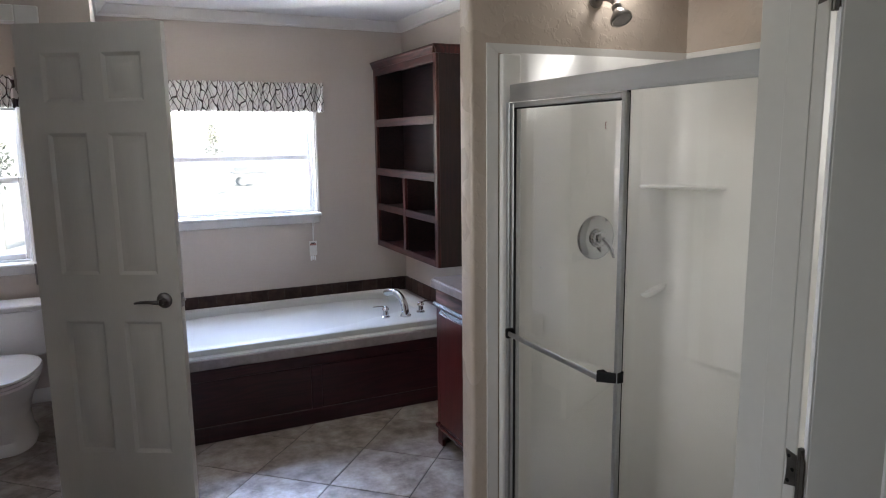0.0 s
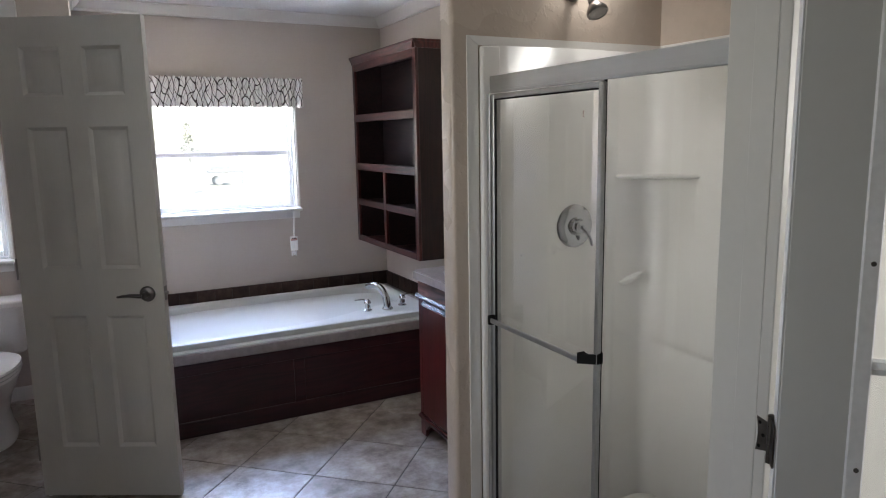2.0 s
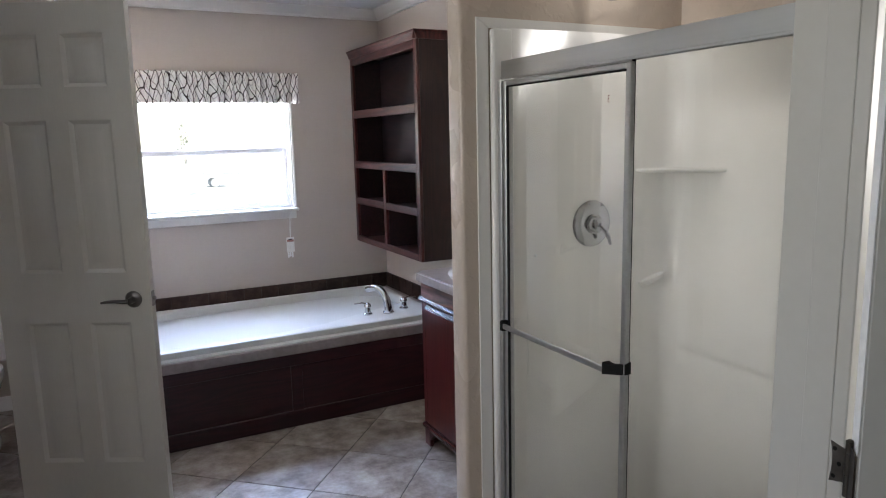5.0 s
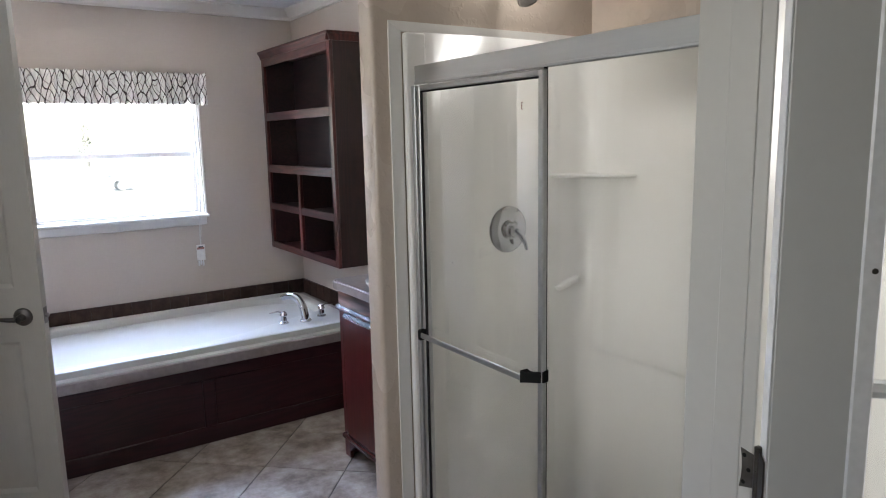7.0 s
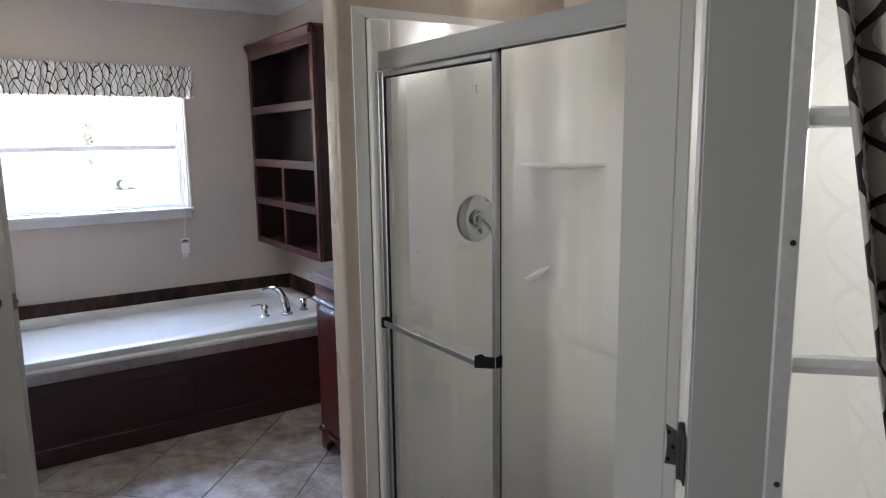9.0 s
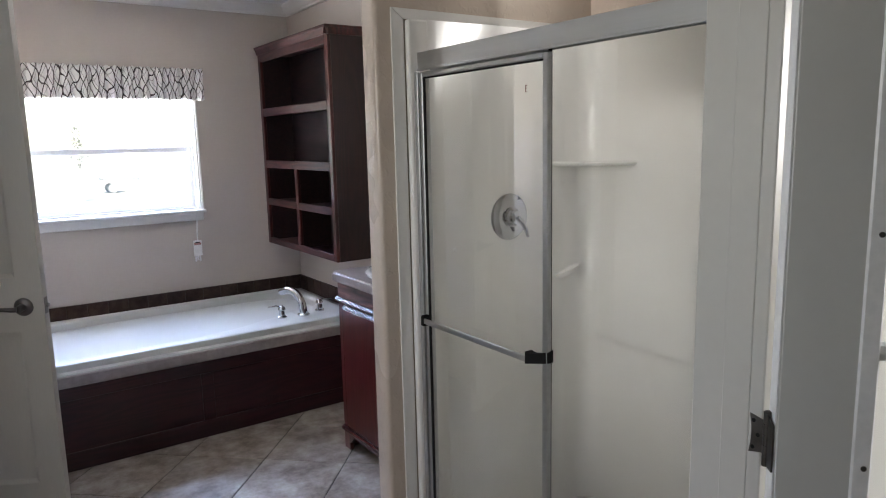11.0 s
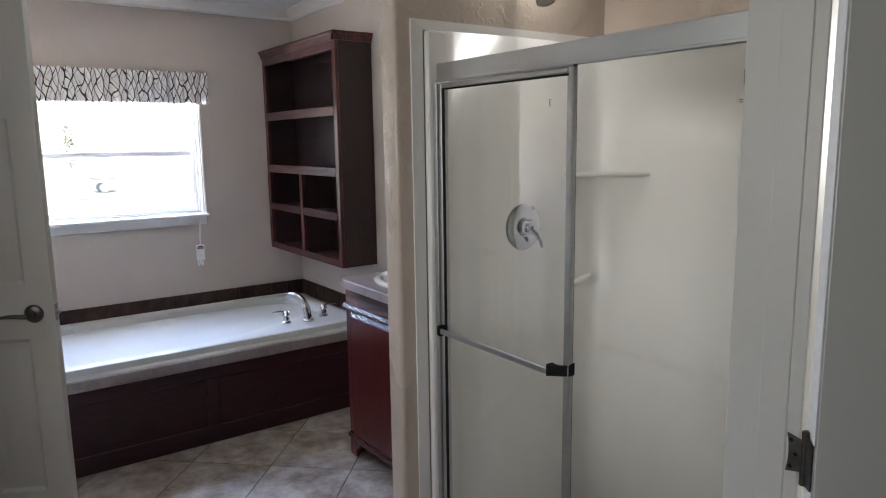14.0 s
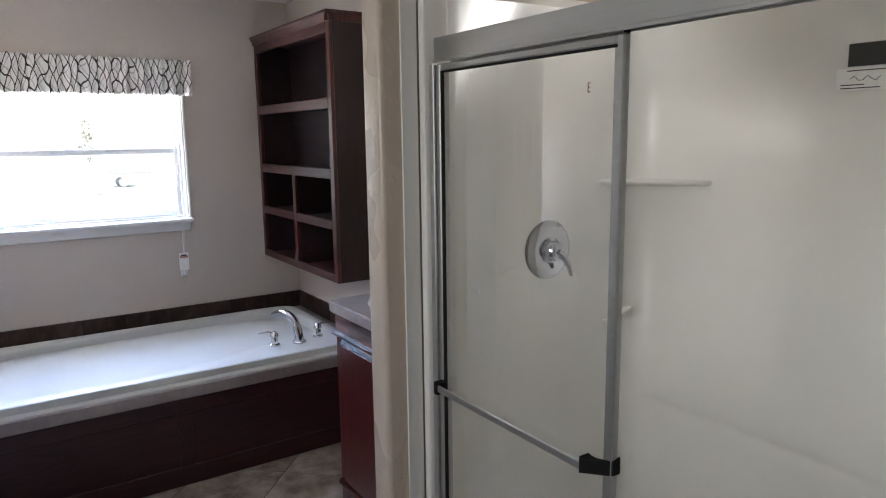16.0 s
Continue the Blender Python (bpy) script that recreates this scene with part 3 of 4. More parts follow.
# ---- six-panel toilet room door, standing open ----
def six_panel_door(w, h, t):
    """Door slab in its own frame: x from the hinge, y across, z up, with raised panels on both faces."""
    cols = ((0.105, 0.270), (0.355, 0.520))
    heights = ((1.723, 1.915), (1.015, 1.600), (0.228, 0.815))
    bm = bmesh.new()
    xs = [0.0, cols[0][0], cols[0][1], cols[1][0], cols[1][1], w]
    zs = [0.0, heights[2][0], heights[2][1], heights[1][0], heights[1][1], heights[0][0], heights[0][1], h]
    for side in (0.0, t):
        s = 1 if side == 0.0 else -1
        for i in range(5):
            for j in range(7):
                x0, x1, z0, z1 = xs[i], xs[i + 1], zs[j], zs[j + 1]
                if i in (1, 3) and j in (1, 3, 5):
                    # sunk groove, then a raised field
                    levels = ((0.0, 0.0), (0.006, 0.004), (0.014, 0.012), (0.024, 0.012), (0.046, 0.003))
                    rings = []
                    for inset, deep in levels:
                        y = side + s * deep
                        rings.append([bm.verts.new(p) for p in ((x0 + inset, y, z0 + inset), (x1 - inset, y, z0 + inset), (x1 - inset, y, z1 - inset), (x0 + inset, y, z1 - inset))])
                    for a, b in zip(rings, rings[1:]):
                        for k in range(4):
                            bm.faces.new((a[k], a[(k + 1) % 4], b[(k + 1) % 4], b[k]))
                    bm.faces.new(rings[-1])
                else:
                    bm.faces.new([bm.verts.new(p) for p in ((x0, side, z0), (x1, side, z0), (x1, side, z1), (x0, side, z1))])
    bmesh.ops.remove_doubles(bm, verts=bm.verts, dist=1e-5)
    edge = [e for e in bm.edges if len(e.link_faces) == 1]
    bmesh.ops.bridge_loops(bm, edges=edge)
    return bm


def lever_handle(parent, m, toward):
    """Round rose with a curved lever; m sets it on the door's face, which looks along -y."""
    rose = lathe([(0.033, 0.0), (0.033, 0.004), (0.028, 0.009), (0.014, 0.012), (0.012, 0.040)], Matrix.Rotation(radians(90), 4, "X"))
    rose.transform(m)
    hub = part("lever_handle", rose, DARK_NICKEL, parent, "satin nickel lever handle")
    lv = tube([(0.004 * toward, -0.045, 0.0), (toward * 0.02, -0.050, 0.001), (toward * 0.05, -0.049, 0.003), (toward * 0.085, -0.045, 0.0), (toward * 0.108, -0.043, -0.004)],
              [0.012, 0.0115, 0.0095, 0.008, 0.006], 14, 0.75)
    lv.transform(m)
    part("lever", lv, DARK_NICKEL, hub)


DOOR_TURN = -28.9
door = thing("toilet_door", (-2.238, -1.414, 0.0), "white six-panel interior door standing open beside the tub", "door", turn=DOOR_TURN)
DM = door.matrix_basis.copy()
slab = six_panel_door(0.608, 2.030, 0.035)
slab.transform(DM @ pose(0, 0, 0.012))
leaf = part("door_leaf", slab, DOOR_PAINT, door)
lever_handle(door, DM @ pose(0.540, 0, 0.920), -1)
lever_handle(door, DM @ pose(0.540, 0.035, 0.920, 0, 0, 180), 1)
latch = box(0.6082, 0.006, 0.890, 0.6098, 0.029, 0.950)
latch.transform(DM)
part("latch_plate", latch, NICKEL, door)
bolt = lathe([(0.008, 0), (0.008, 0.008), (0.004, 0.012)], DM @ pose(0.6098, 0.0175, 0.920, 0, 90, 0), 12)
part("latch_bolt", bolt, NICKEL, door)
for z in (0.22, 1.03, 1.83):
    part("hinge", tube([DM @ Vector((-0.006, 0.004, z - 0.045)), DM @ Vector((-0.006, 0.004, z + 0.045))], 0.006, 10), NICKEL, door)


# ---- french doors folded back into the bedroom ----
def french_leaf(at, turn, side, label, screws):
    """Leaf along x from its hinge; side -1 or 1 is the y side that shows the screwed lite frame."""
    d = thing("french_door", at, label, "door", "double door leaves", turn)
    m = d.matrix_basis.copy()
    w, h, t = 0.565, 2.03, 0.035
    y0, y1 = (0.0, t) if side < 0 else (-t, 0.0)
    face = 0.0
    g0, g1, z0, z1 = 0.143, 0.418, 0.160, 1.835

    def put(name, bm, material, label_="", under=None):
        bm.transform(m @ pose(0, 0, 0.012))
        return part(name, bm, material, under or d, label_)

    put("hinge_stile", box(0.010, y0, 0.0, 0.119, y1, h, bevel=0.003), FRENCH_PAINT)
    # added whiter strip: window light on the hinge edge, put into its colour
    put("lit_edge_strip", box(0.0084, y0 + 0.001, 0.002, 0.0099, y1 - 0.001, h - 0.002), VINYL, "hinge edge in lighter white, window light put into its colour")
    put("lock_stile", box(0.446, y0, 0.0, w, y1, h, bevel=0.002), FRENCH_PAINT)
    put("bottom_rail", box(0.119, y0, 0.0, 0.446, y1, 0.132, bevel=0.002), FRENCH_PAINT)
    put("top_rail", box(0.119, y0, 1.863, 0.446, y1, h, bevel=0.002), FRENCH_PAINT)
    lip = 0.003 * side
    f1 = face + lip
    frame_bm = boxes([(0.115, y0 + 0.001, 0.128, g0, f1, 1.867), (g1, y0 + 0.001, 0.128, 0.450, f1, 1.867),
                      (g0, y0 + 0.001, 0.128, g1, f1, z0), (g0, y0 + 0.001, z1, g1, f1, 1.867)] if side > 0 else
                     [(0.115, f1, 0.128, g0, y1 - 0.001, 1.867), (g1, f1, 0.128, 0.450, y1 - 0.001, 1.867),
                      (g0, f1, 0.128, g1, y1 - 0.001, z0), (g0, f1, z1, g1, y1 - 0.001, 1.867)], 0.003)
    lite = put("lite_frame", frame_bm, VINYL)
    mid = (y0 + y1) / 2
    pane = put("pane", box(g0 - 0.003, mid - 0.002, z0 - 0.003, g1 + 0.003, mid + 0.002, z1 + 0.003), GLASS)
    pane.visible_shadow = False
    near = mid + 0.0025 * side
    for z in (0.473, 0.813, 1.153, 1.494):
        bar = loft([[(x, near, z - 0.014), (x, near + 0.009 * side, z - 0.011), (x, near + 0.014 * side, z), (x, near + 0.009 * side, z + 0.011), (x, near, z + 0.014)] for x in (g0 - 0.002, g1 + 0.002)])
        put("muntin", bar, VINYL, "", lite)
    for z in screws:
        for s in (0.132, 0.434):
            bm = lathe([(0.0042, 0.0), (0.0042, 0.0012), (0.0018, 0.0016)], pose(s, face + lip, z, 90 if side < 0 else -90, 0, 0), 10)
            put("screw", bm, BRONZE, "", lite)
    return d, m


right_leaf, RM = french_leaf((-0.936, -3.998, 0.0), -45, -1, "white glazed french door folded open with a tied-back curtain", (0.28, 0.63, 0.978, 1.327, 1.676))
left_leaf, LM = french_leaf((-2.066, -3.970, 0.0), -115, 1, "white glazed french door leaf folded open towards the bedroom", (0.28, 0.63, 0.978, 1.327, 1.676))


def butt_hinge(leaf_thing, x, y, z, jamb_dir, edge_dir):
    """A hinge: barrel of knuckles, a waisted, screwed plate on the jamb and a plain one on the edge of the leaf."""
    hg = part("hinge", tube([(x, y, z - 0.046), (x, y, z + 0.040)], 0.0044, 12), BRONZE, leaf_thing, "dull dark metal butt hinge")
    for k in range(5):
        part("knuckle", tube([(x, y, z - 0.046 + 0.0172 * k + 0.0005), (x, y, z - 0.046 + 0.0172 * k + 0.0167)], 0.0060, 12), BRONZE, hg)
    part("pin", lathe([(0.0062, 0), (0.0062, 0.002), (0.003, 0.004)], pose(x, y, z + 0.0403), 12), BRONZE, hg)

    def plate(direction, edge):
        m = Matrix.Translation((x, y, z)) @ Matrix.Rotation(math.atan2(direction[1], direction[0]), 4, "Z")
        bm = loft([[(u, d, w) for u, w in edge] for d in (-0.0012, 0.0012)])
        bm.transform(m)
        return m, bm

    m, bm = plate(jamb_dir, [(0.004, -0.026), (0.029, -0.032), (0.0262, -0.016), (0.0252, 0.0), (0.0262, 0.016), (0.029, 0.032), (0.004, 0.026)])
    part("jamb_plate", bm, BRONZE, hg)
    for u, w in ((0.022, -0.022), (0.014, 0.0), (0.022, 0.022)):
        for sgn in (-1, 1):
            part("screw", lathe([(0.0034, 0), (0.0034, 0.0006), (0.001, 0.0009)], m @ pose(u, 0.0012 * sgn, w, -90 * sgn, 0, 0), 10), BLACK, hg)
    m, bm = plate(edge_dir, [(0.004, -0.044), (0.026, -0.044), (0.026, 0.030), (0.004, 0.038)])
    part("leaf_plate", bm, BRONZE, hg)
    return hg


for z in (0.24, 1.018, 1.80):
    butt_hinge(right_leaf, -0.9145, -3.983, z, (0.03, 1.0), (-0.66, -0.75))
    butt_hinge(left_leaf, -2.082, -3.974, z, (-0.35, 0.93), (0.42, -0.91))

# curtain on the right leaf
curtain = thing("door_curtain", (-0.80, -4.08, 0.95), "trellis print cotton curtain tied back on the glazed door", "curtain")


def curtain_point(u, w):
    z = 1.93 - 1.55 * w
    left = 0.128 + 0.195 * max(0.0, 1.72 - z) if z > 0.97 else 0.274 - 0.25 * (0.97 - z)
    right = 0.555 - (0.0 if z > 1.5 else 0.12 * math.sin(min(1.0, (1.5 - z) / 0.53) * math.pi / 2)) if z > 0.97 else 0.435 + 0.3 * (0.97 - z)
    gather = 0.026 if z > 1.2 else 0.017
    fold = gather * math.sin(2 * math.pi * 6.5 * u + 0.7) + 0.006 * math.sin(2 * math.pi * 15 * u + 3 * w)
    pinch = math.exp(-((z - 0.965) / 0.05) ** 2)
    fold *= 1 - 0.45 * pinch
    return RM @ Vector((left + (right - left) * u + 0.004 * math.sin(9 * w + 20 * u), -0.034 - fold, z))


thicken(part("cloth", cloth_sheet("cloth", 160, 90, curtain_point, 0.80, 1.55), CLOTH, curtain), 0.0015)
band = [(0.283, -0.050), (0.30, -0.074), (0.34, -0.082), (0.39, -0.080), (0.43, -0.070), (0.447, -0.045), (0.43, -0.024), (0.36, -0.018), (0.30, -0.022)]
for k in range(2):
    ring = [[RM @ Vector((x, y, 0.945 + 0.05 * k + 0.012 * j + 0.25 * (0.447 - x) * 0.1)) for x, y in band] for j in range(4)]
    part("tieback", loft(ring), trellis_cloth("tieback_cotton") if k == 0 else PAPER, curtain)
part("curtain_rod", tube([RM @ Vector((0.10, -0.045, 1.93)), RM @ Vector((0.56, -0.045, 1.93))], 0.007), NICKEL, curtain)
for s in (0.105, 0.555):
    b = box(s - 0.006, -0.050, 1.923, s + 0.006, 0.0, 1.937)
    b.transform(RM)
    part("rod_bracket", b, NICKEL, curtain)


# ---- soaking tub with its wooden skirt and laminate deck ----
tub_surround = thing("tub_skirt", (-0.98, -1.09, 0.0), "dark cherry wood skirt with framed panels under the white tub", "tub skirt")
SK = -1.092
x0, x1 = PART_E, -0.003
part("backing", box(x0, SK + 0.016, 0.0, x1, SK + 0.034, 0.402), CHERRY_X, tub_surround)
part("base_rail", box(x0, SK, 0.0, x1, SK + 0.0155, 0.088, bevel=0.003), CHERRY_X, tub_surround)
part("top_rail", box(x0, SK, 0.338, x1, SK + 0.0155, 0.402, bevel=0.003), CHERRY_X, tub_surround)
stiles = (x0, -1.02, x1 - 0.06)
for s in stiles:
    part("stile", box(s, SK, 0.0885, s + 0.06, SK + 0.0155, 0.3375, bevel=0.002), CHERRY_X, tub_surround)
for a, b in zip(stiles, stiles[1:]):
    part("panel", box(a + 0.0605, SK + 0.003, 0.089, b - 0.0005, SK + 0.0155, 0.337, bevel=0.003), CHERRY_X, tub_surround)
deck = thing("tub_deck", (-0.98, -1.05, 0.4025), "grey stone-look laminate deck edge round the tub", "tub deck")
part("front_board", box(x0, SK - 0.006, 0.4025, x1, SK + 0.085, 0.4565, bevel=0.004), LAMINATE, deck)
part("back_board", box(x0, -0.16, 0.4025, x1, -0.003, 0.4565, bevel=0.004), LAMINATE, deck)
part("end_board", box(-0.17, SK + 0.0855, 0.4025, x1, -0.1605, 0.4565, bevel=0.004), LAMINATE, deck)

tub = thing("bathtub", (-1.0, -0.55, 0.43), "glossy white acrylic drop-in soaking tub", "bathtub")


def rim_outline(inset, n=96):
    """Rounded rectangle of the rim, drawn in by inset."""
    a0, a1, b0, b1 = -1.93 + inset, -0.105 - inset, -1.052 + inset, -0.100 - inset
    pts = []
    for k in range(n):
        a = 2 * math.pi * k / n
        cx, cy = math.cos(a), math.sin(a)
        e = 0.16
        x = (a0 + a1) / 2 + (a1 - a0) / 2 * math.copysign(abs(cx) ** e, cx)
        y = (b0 + b1) / 2 + (b1 - b0) / 2 * math.copysign(abs(cy) ** e, cy)
        pts.append((x, y))
    return pts


def basin_outline(inset, n=96):
    pts = []
    for k in range(n):
        a = 2 * math.pi * k / n
        cx, cy = math.cos(a), math.sin(a)
        e = 0.38 if cy < 0 and cx < 0 else 0.5
        x = -0.985 + (0.82 - inset * 1.3) * math.copysign(abs(cx) ** e, cx)
        half = (0.448 if cy < 0 else 0.365) - inset
        if cy < 0:
            f = min(1.0, max(0.0, (x + 1.0) / 0.72))
            half *= 1 - 0.42 * f * f * (3 - 2 * f)
        pts.append((x, -0.53 + half * math.copysign(abs(cy) ** e, cy)))
    return pts


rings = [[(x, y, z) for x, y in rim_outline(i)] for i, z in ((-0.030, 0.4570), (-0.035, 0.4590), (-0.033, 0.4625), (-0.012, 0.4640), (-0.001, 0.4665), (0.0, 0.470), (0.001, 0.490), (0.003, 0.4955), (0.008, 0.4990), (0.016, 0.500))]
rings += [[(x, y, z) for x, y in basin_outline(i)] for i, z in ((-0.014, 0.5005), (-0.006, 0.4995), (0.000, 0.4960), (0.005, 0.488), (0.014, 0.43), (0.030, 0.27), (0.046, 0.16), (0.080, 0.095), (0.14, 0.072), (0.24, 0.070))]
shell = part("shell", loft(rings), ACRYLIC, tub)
part("drain", lathe([(0.03, 0), (0.03, 0.004), (0.01, 0.006)], pose(-0.42, -0.50, 0.070)), CHROME, tub)

faucet = thing("tub_faucet", (-0.375, -0.89, 0.5005), "polished chrome arched tub filler with two lever handles", "faucet")
part("spout", tube(arc((-0.375, -0.905, 0.5005), (-0.385, -0.905, 0.69), (-0.44, -0.74, 0.617), 22), [0.031 - 0.010 * (i / 21) for i in range(22)], 18, 0.8), CHROME, faucet)
part("spout_base", lathe([(0.034, 0), (0.034, 0.006), (0.028, 0.014)], pose(-0.375, -0.905, 0.5005)), CHROME, faucet)
for x, y, dx, dy in ((-0.495, -0.880, -0.075, 0.02), (-0.255, -0.860, 0.07, -0.02)):
    tap = part("tap", lathe([(0.027, 0), (0.027, 0.006), (0.018, 0.012), (0.016, 0.040), (0.021, 0.048), (0.017, 0.062), (0.008, 0.070)], pose(x, y, 0.5005)), CHROME, faucet)
    part("lever", tube([(x, y, 0.561), (x + dx * 0.4, y + dy * 0.4, 0.571), (x + dx, y + dy, 0.568)], [0.008, 0.006, 0.005], 12, 0.7), CHROME, tap)


# ---- open wall shelf unit over the tub end ----
shelf = thing("wall_shelf_unit", (-0.11, -0.54, 0.811), "dark cherry open wall cabinet with six empty compartments", "wall cabinet")
FX, NY, FY = -0.226, -1.072, -0.018
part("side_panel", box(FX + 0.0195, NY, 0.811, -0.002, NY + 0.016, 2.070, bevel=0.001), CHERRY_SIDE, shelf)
# far side, back, shelves and divider wear the cherry with painted shade
part("side_panel", box(FX + 0.0195, FY - 0.016, 0.811, -0.002, FY, 2.070, bevel=0.001), CHERRY_SHADED, shelf)
part("back_panel", box(-0.012, NY + 0.0165, 0.815, -0.002, FY - 0.0165, 2.066), CHERRY_SHADED, shelf)
part("top_panel", box(FX + 0.0195, NY + 0.0165, 2.050, -0.0125, FY - 0.0165, 2.066), CHERRY_H, shelf)
part("bottom_panel", box(FX + 0.0195, NY + 0.0165, 0.815, -0.0125, FY - 0.0165, 0.831), CHERRY_H, shelf)
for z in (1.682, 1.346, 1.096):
    part("shelf_board", box(FX + 0.0195, NY + 0.0165, z - 0.009, -0.0125, FY - 0.0165, z + 0.009), CHERRY_SHADED, shelf)
part("divider", box(FX + 0.0195, -0.556, 0.8315, -0.0125, -0.540, 1.3365), CHERRY_SHADED, shelf)
part("face_stile", box(FX, NY, 0.811, FX + 0.019, NY + 0.040, 2.070, bevel=0.002), CHERRY, shelf)
part("face_stile", box(FX, FY - 0.040, 0.811, FX + 0.019, FY, 2.070, bevel=0.002), CHERRY, shelf)
for z0, z1 in ((0.811, 0.851), (1.321, 1.370), (1.657, 1.707), (2.006, 2.070)):
    part("face_rail", box(FX, NY + 0.0402, z0, FX + 0.019, FY - 0.0402, z1, bevel=0.002), CHERRY_H, shelf)
part("face_stile", box(FX, -0.568, 0.8512, FX + 0.019, -0.528, 1.3208, bevel=0.002), CHERRY, shelf)
for a, b in ((NY + 0.0402, -0.5682), (-0.5278, FY - 0.0402)):
    part("face_rail", box(FX, a, 1.074, FX + 0.019, b, 1.118, bevel=0.002), CHERRY_H, shelf)
CAP = [(0.0, 2.052), (0.006, 2.052), (0.009, 2.066), (0.017, 2.084), (0.023, 2.088), (0.023, 2.100), (0.0, 2.100)]
part("crown_front", sweep(CAP, (FX, FY, 0), (FX, NY - 0.023, 0)), CHERRY_H, shelf)
part("crown_side", sweep(CAP, (FX - 0.023, NY, 0), (-0.002, NY, 0)), CHERRY, shelf)
part("crown_board", box(FX, NY, 2.0885, -0.002, FY, 2.0995), CHERRY_H, shelf)


# ---- vanity with laminate top and basin ----
vanity = thing("vanity_cabinet", (-0.25, -2.1, 0.0), "dark cherry vanity cabinet with drawer front and framed door", "vanity")
VX, VF, VN = -0.495, -1.622, STUB_N - 0.003
part("carcass", box(VX + 0.0205, VN, 0.105, -0.003, VF, 0.838), CHERRY, vanity)
part("end_leg", box(VX, VF - 0.055, 0.0, VX + 0.020, VF, 0.838, bevel=0.002), CHERRY_DOOR, vanity)
part("end_leg", box(VX + 0.0205, VF - 0.016, 0.0, -0.003, VF - 0.0005, 0.1045), CHERRY, vanity)
part("end_leg", box(VX, VN, 0.0, VX + 0.020, VN + 0.055, 0.838, bevel=0.002), CHERRY, vanity)
part("toe_board", box(VX + 0.07, VN, 0.0, VX + 0.085, VF - 0.0165, 0.1045), CHERRY_H, vanity)
valn = [(VF - 0.0555, 0.135), (VN + 0.0555, 0.135), (VN + 0.0555, 0.035), (VN + 0.10, 0.075), (VF - 0.10, 0.075), (VF - 0.0555, 0.035)]
part("bottom_rail", loft([[(VX + d, y, z) for y, z in valn] for d in (0.0, 0.020)]), CHERRY_H, vanity)
part("middle_rail", box(VX, VN + 0.0555, 0.734, VX + 0.020, VF - 0.0555, 0.764, bevel=0.002), CHERRY_H, vanity)


def chamfered(y0, y1, z0, z1, out, rise):
    """A board on the cabinet face whose top edge slopes back."""
    run = rise * 0.72
    prof = [(-0.0005, z0), (-out, z0), (-out, z1 - rise), (run - out, z1), (-0.0005, z1)]
    return loft([[(VX + x, y, z) for x, z in prof] for y in (y0, y1)])


part("lip_moulding", chamfered(VN + 0.045, VF, 0.742, 0.762, 0.020, 0.013), LACQUER, vanity)
part("base_moulding", chamfered(VN + 0.045, VF - 0.02, 0.106, 0.124, 0.022, 0.008), LACQUER, vanity)
part("top_rail", box(VX, VN + 0.0555, 0.826, VX + 0.020, VF - 0.0555, 0.838), CHERRY_H, vanity)
part("drawer_front", box(VX - 0.018, VN + 0.045, 0.763, VX - 0.0005, VF - 0.030, 0.832, bevel=0.006, seg=2), GRAIN, vanity, "dark cherry false drawer front with strong grain")
for y0, y1 in ((VF - 0.066, VF - 0.470), (VF - 0.480, VN + 0.05)):
    d = part("door", chamfered(y1, y0, 0.128, 0.732, 0.016, 0.016), LACQUER, vanity)
    part("raised_field", box(VX - 0.0185, y1 + 0.006, 0.138, VX - 0.0158, y0 - 0.006, 0.712, bevel=0.002), CHERRY_DOOR, d)
outline = [(-0.003, VN), (VX - 0.035, VN), (VX - 0.035, VF - 0.02), (VX - 0.012, VF + 0.004), (-0.003, VF + 0.004)]
top = prism(outline, 0.8385, 0.884)
bmesh.ops.bevel(top, geom=[e for e in top.edges if abs(e.verts[0].co.z - e.verts[1].co.z) < 1e-5], offset=0.006, segments=3, affect="EDGES")
solid("countertop", top, LAMINATE, "grey stone-look laminate countertop on the vanity", "countertop")
sink = thing("sink_basin", (-0.265, -1.94, 0.884), "oval white porcelain drop-in basin in the countertop", "sink")
ell = lambda r, z: [(-0.265 + (0.205 + r) * math.cos(2 * math.pi * k / 48), -1.94 + (0.265 + r) * math.sin(2 * math.pi * k / 48), z) for k in range(48)]
part("bowl", loft([ell(0.0, 0.8842), ell(0.002, 0.893), ell(-0.008, 0.901), ell(-0.022, 0.903), ell(-0.036, 0.898), ell(-0.044, 0.8895), ell(-0.07, 0.8885), ell(-0.13, 0.8875)]), PORCELAIN, sink)


# ---- toilet ----
toilet = thing("toilet", (-2.540, -0.55, 0.0), "white porcelain two-piece toilet with closed lid under the window", "toilet")
TX = -2.540


def oval(cx, cy, rx, ry_front, ry_back, z, n=40, power=1.0):
    pts = []
    for k in range(n):
        a = 2 * math.pi * k / n
        s, c = math.sin(a), math.cos(a)
        ry = ry_back if s > 0 else ry_front
        pts.append((cx + rx * math.copysign(abs(c) ** power, c), cy + ry * math.copysign(abs(s) ** power, s), z))
    return pts


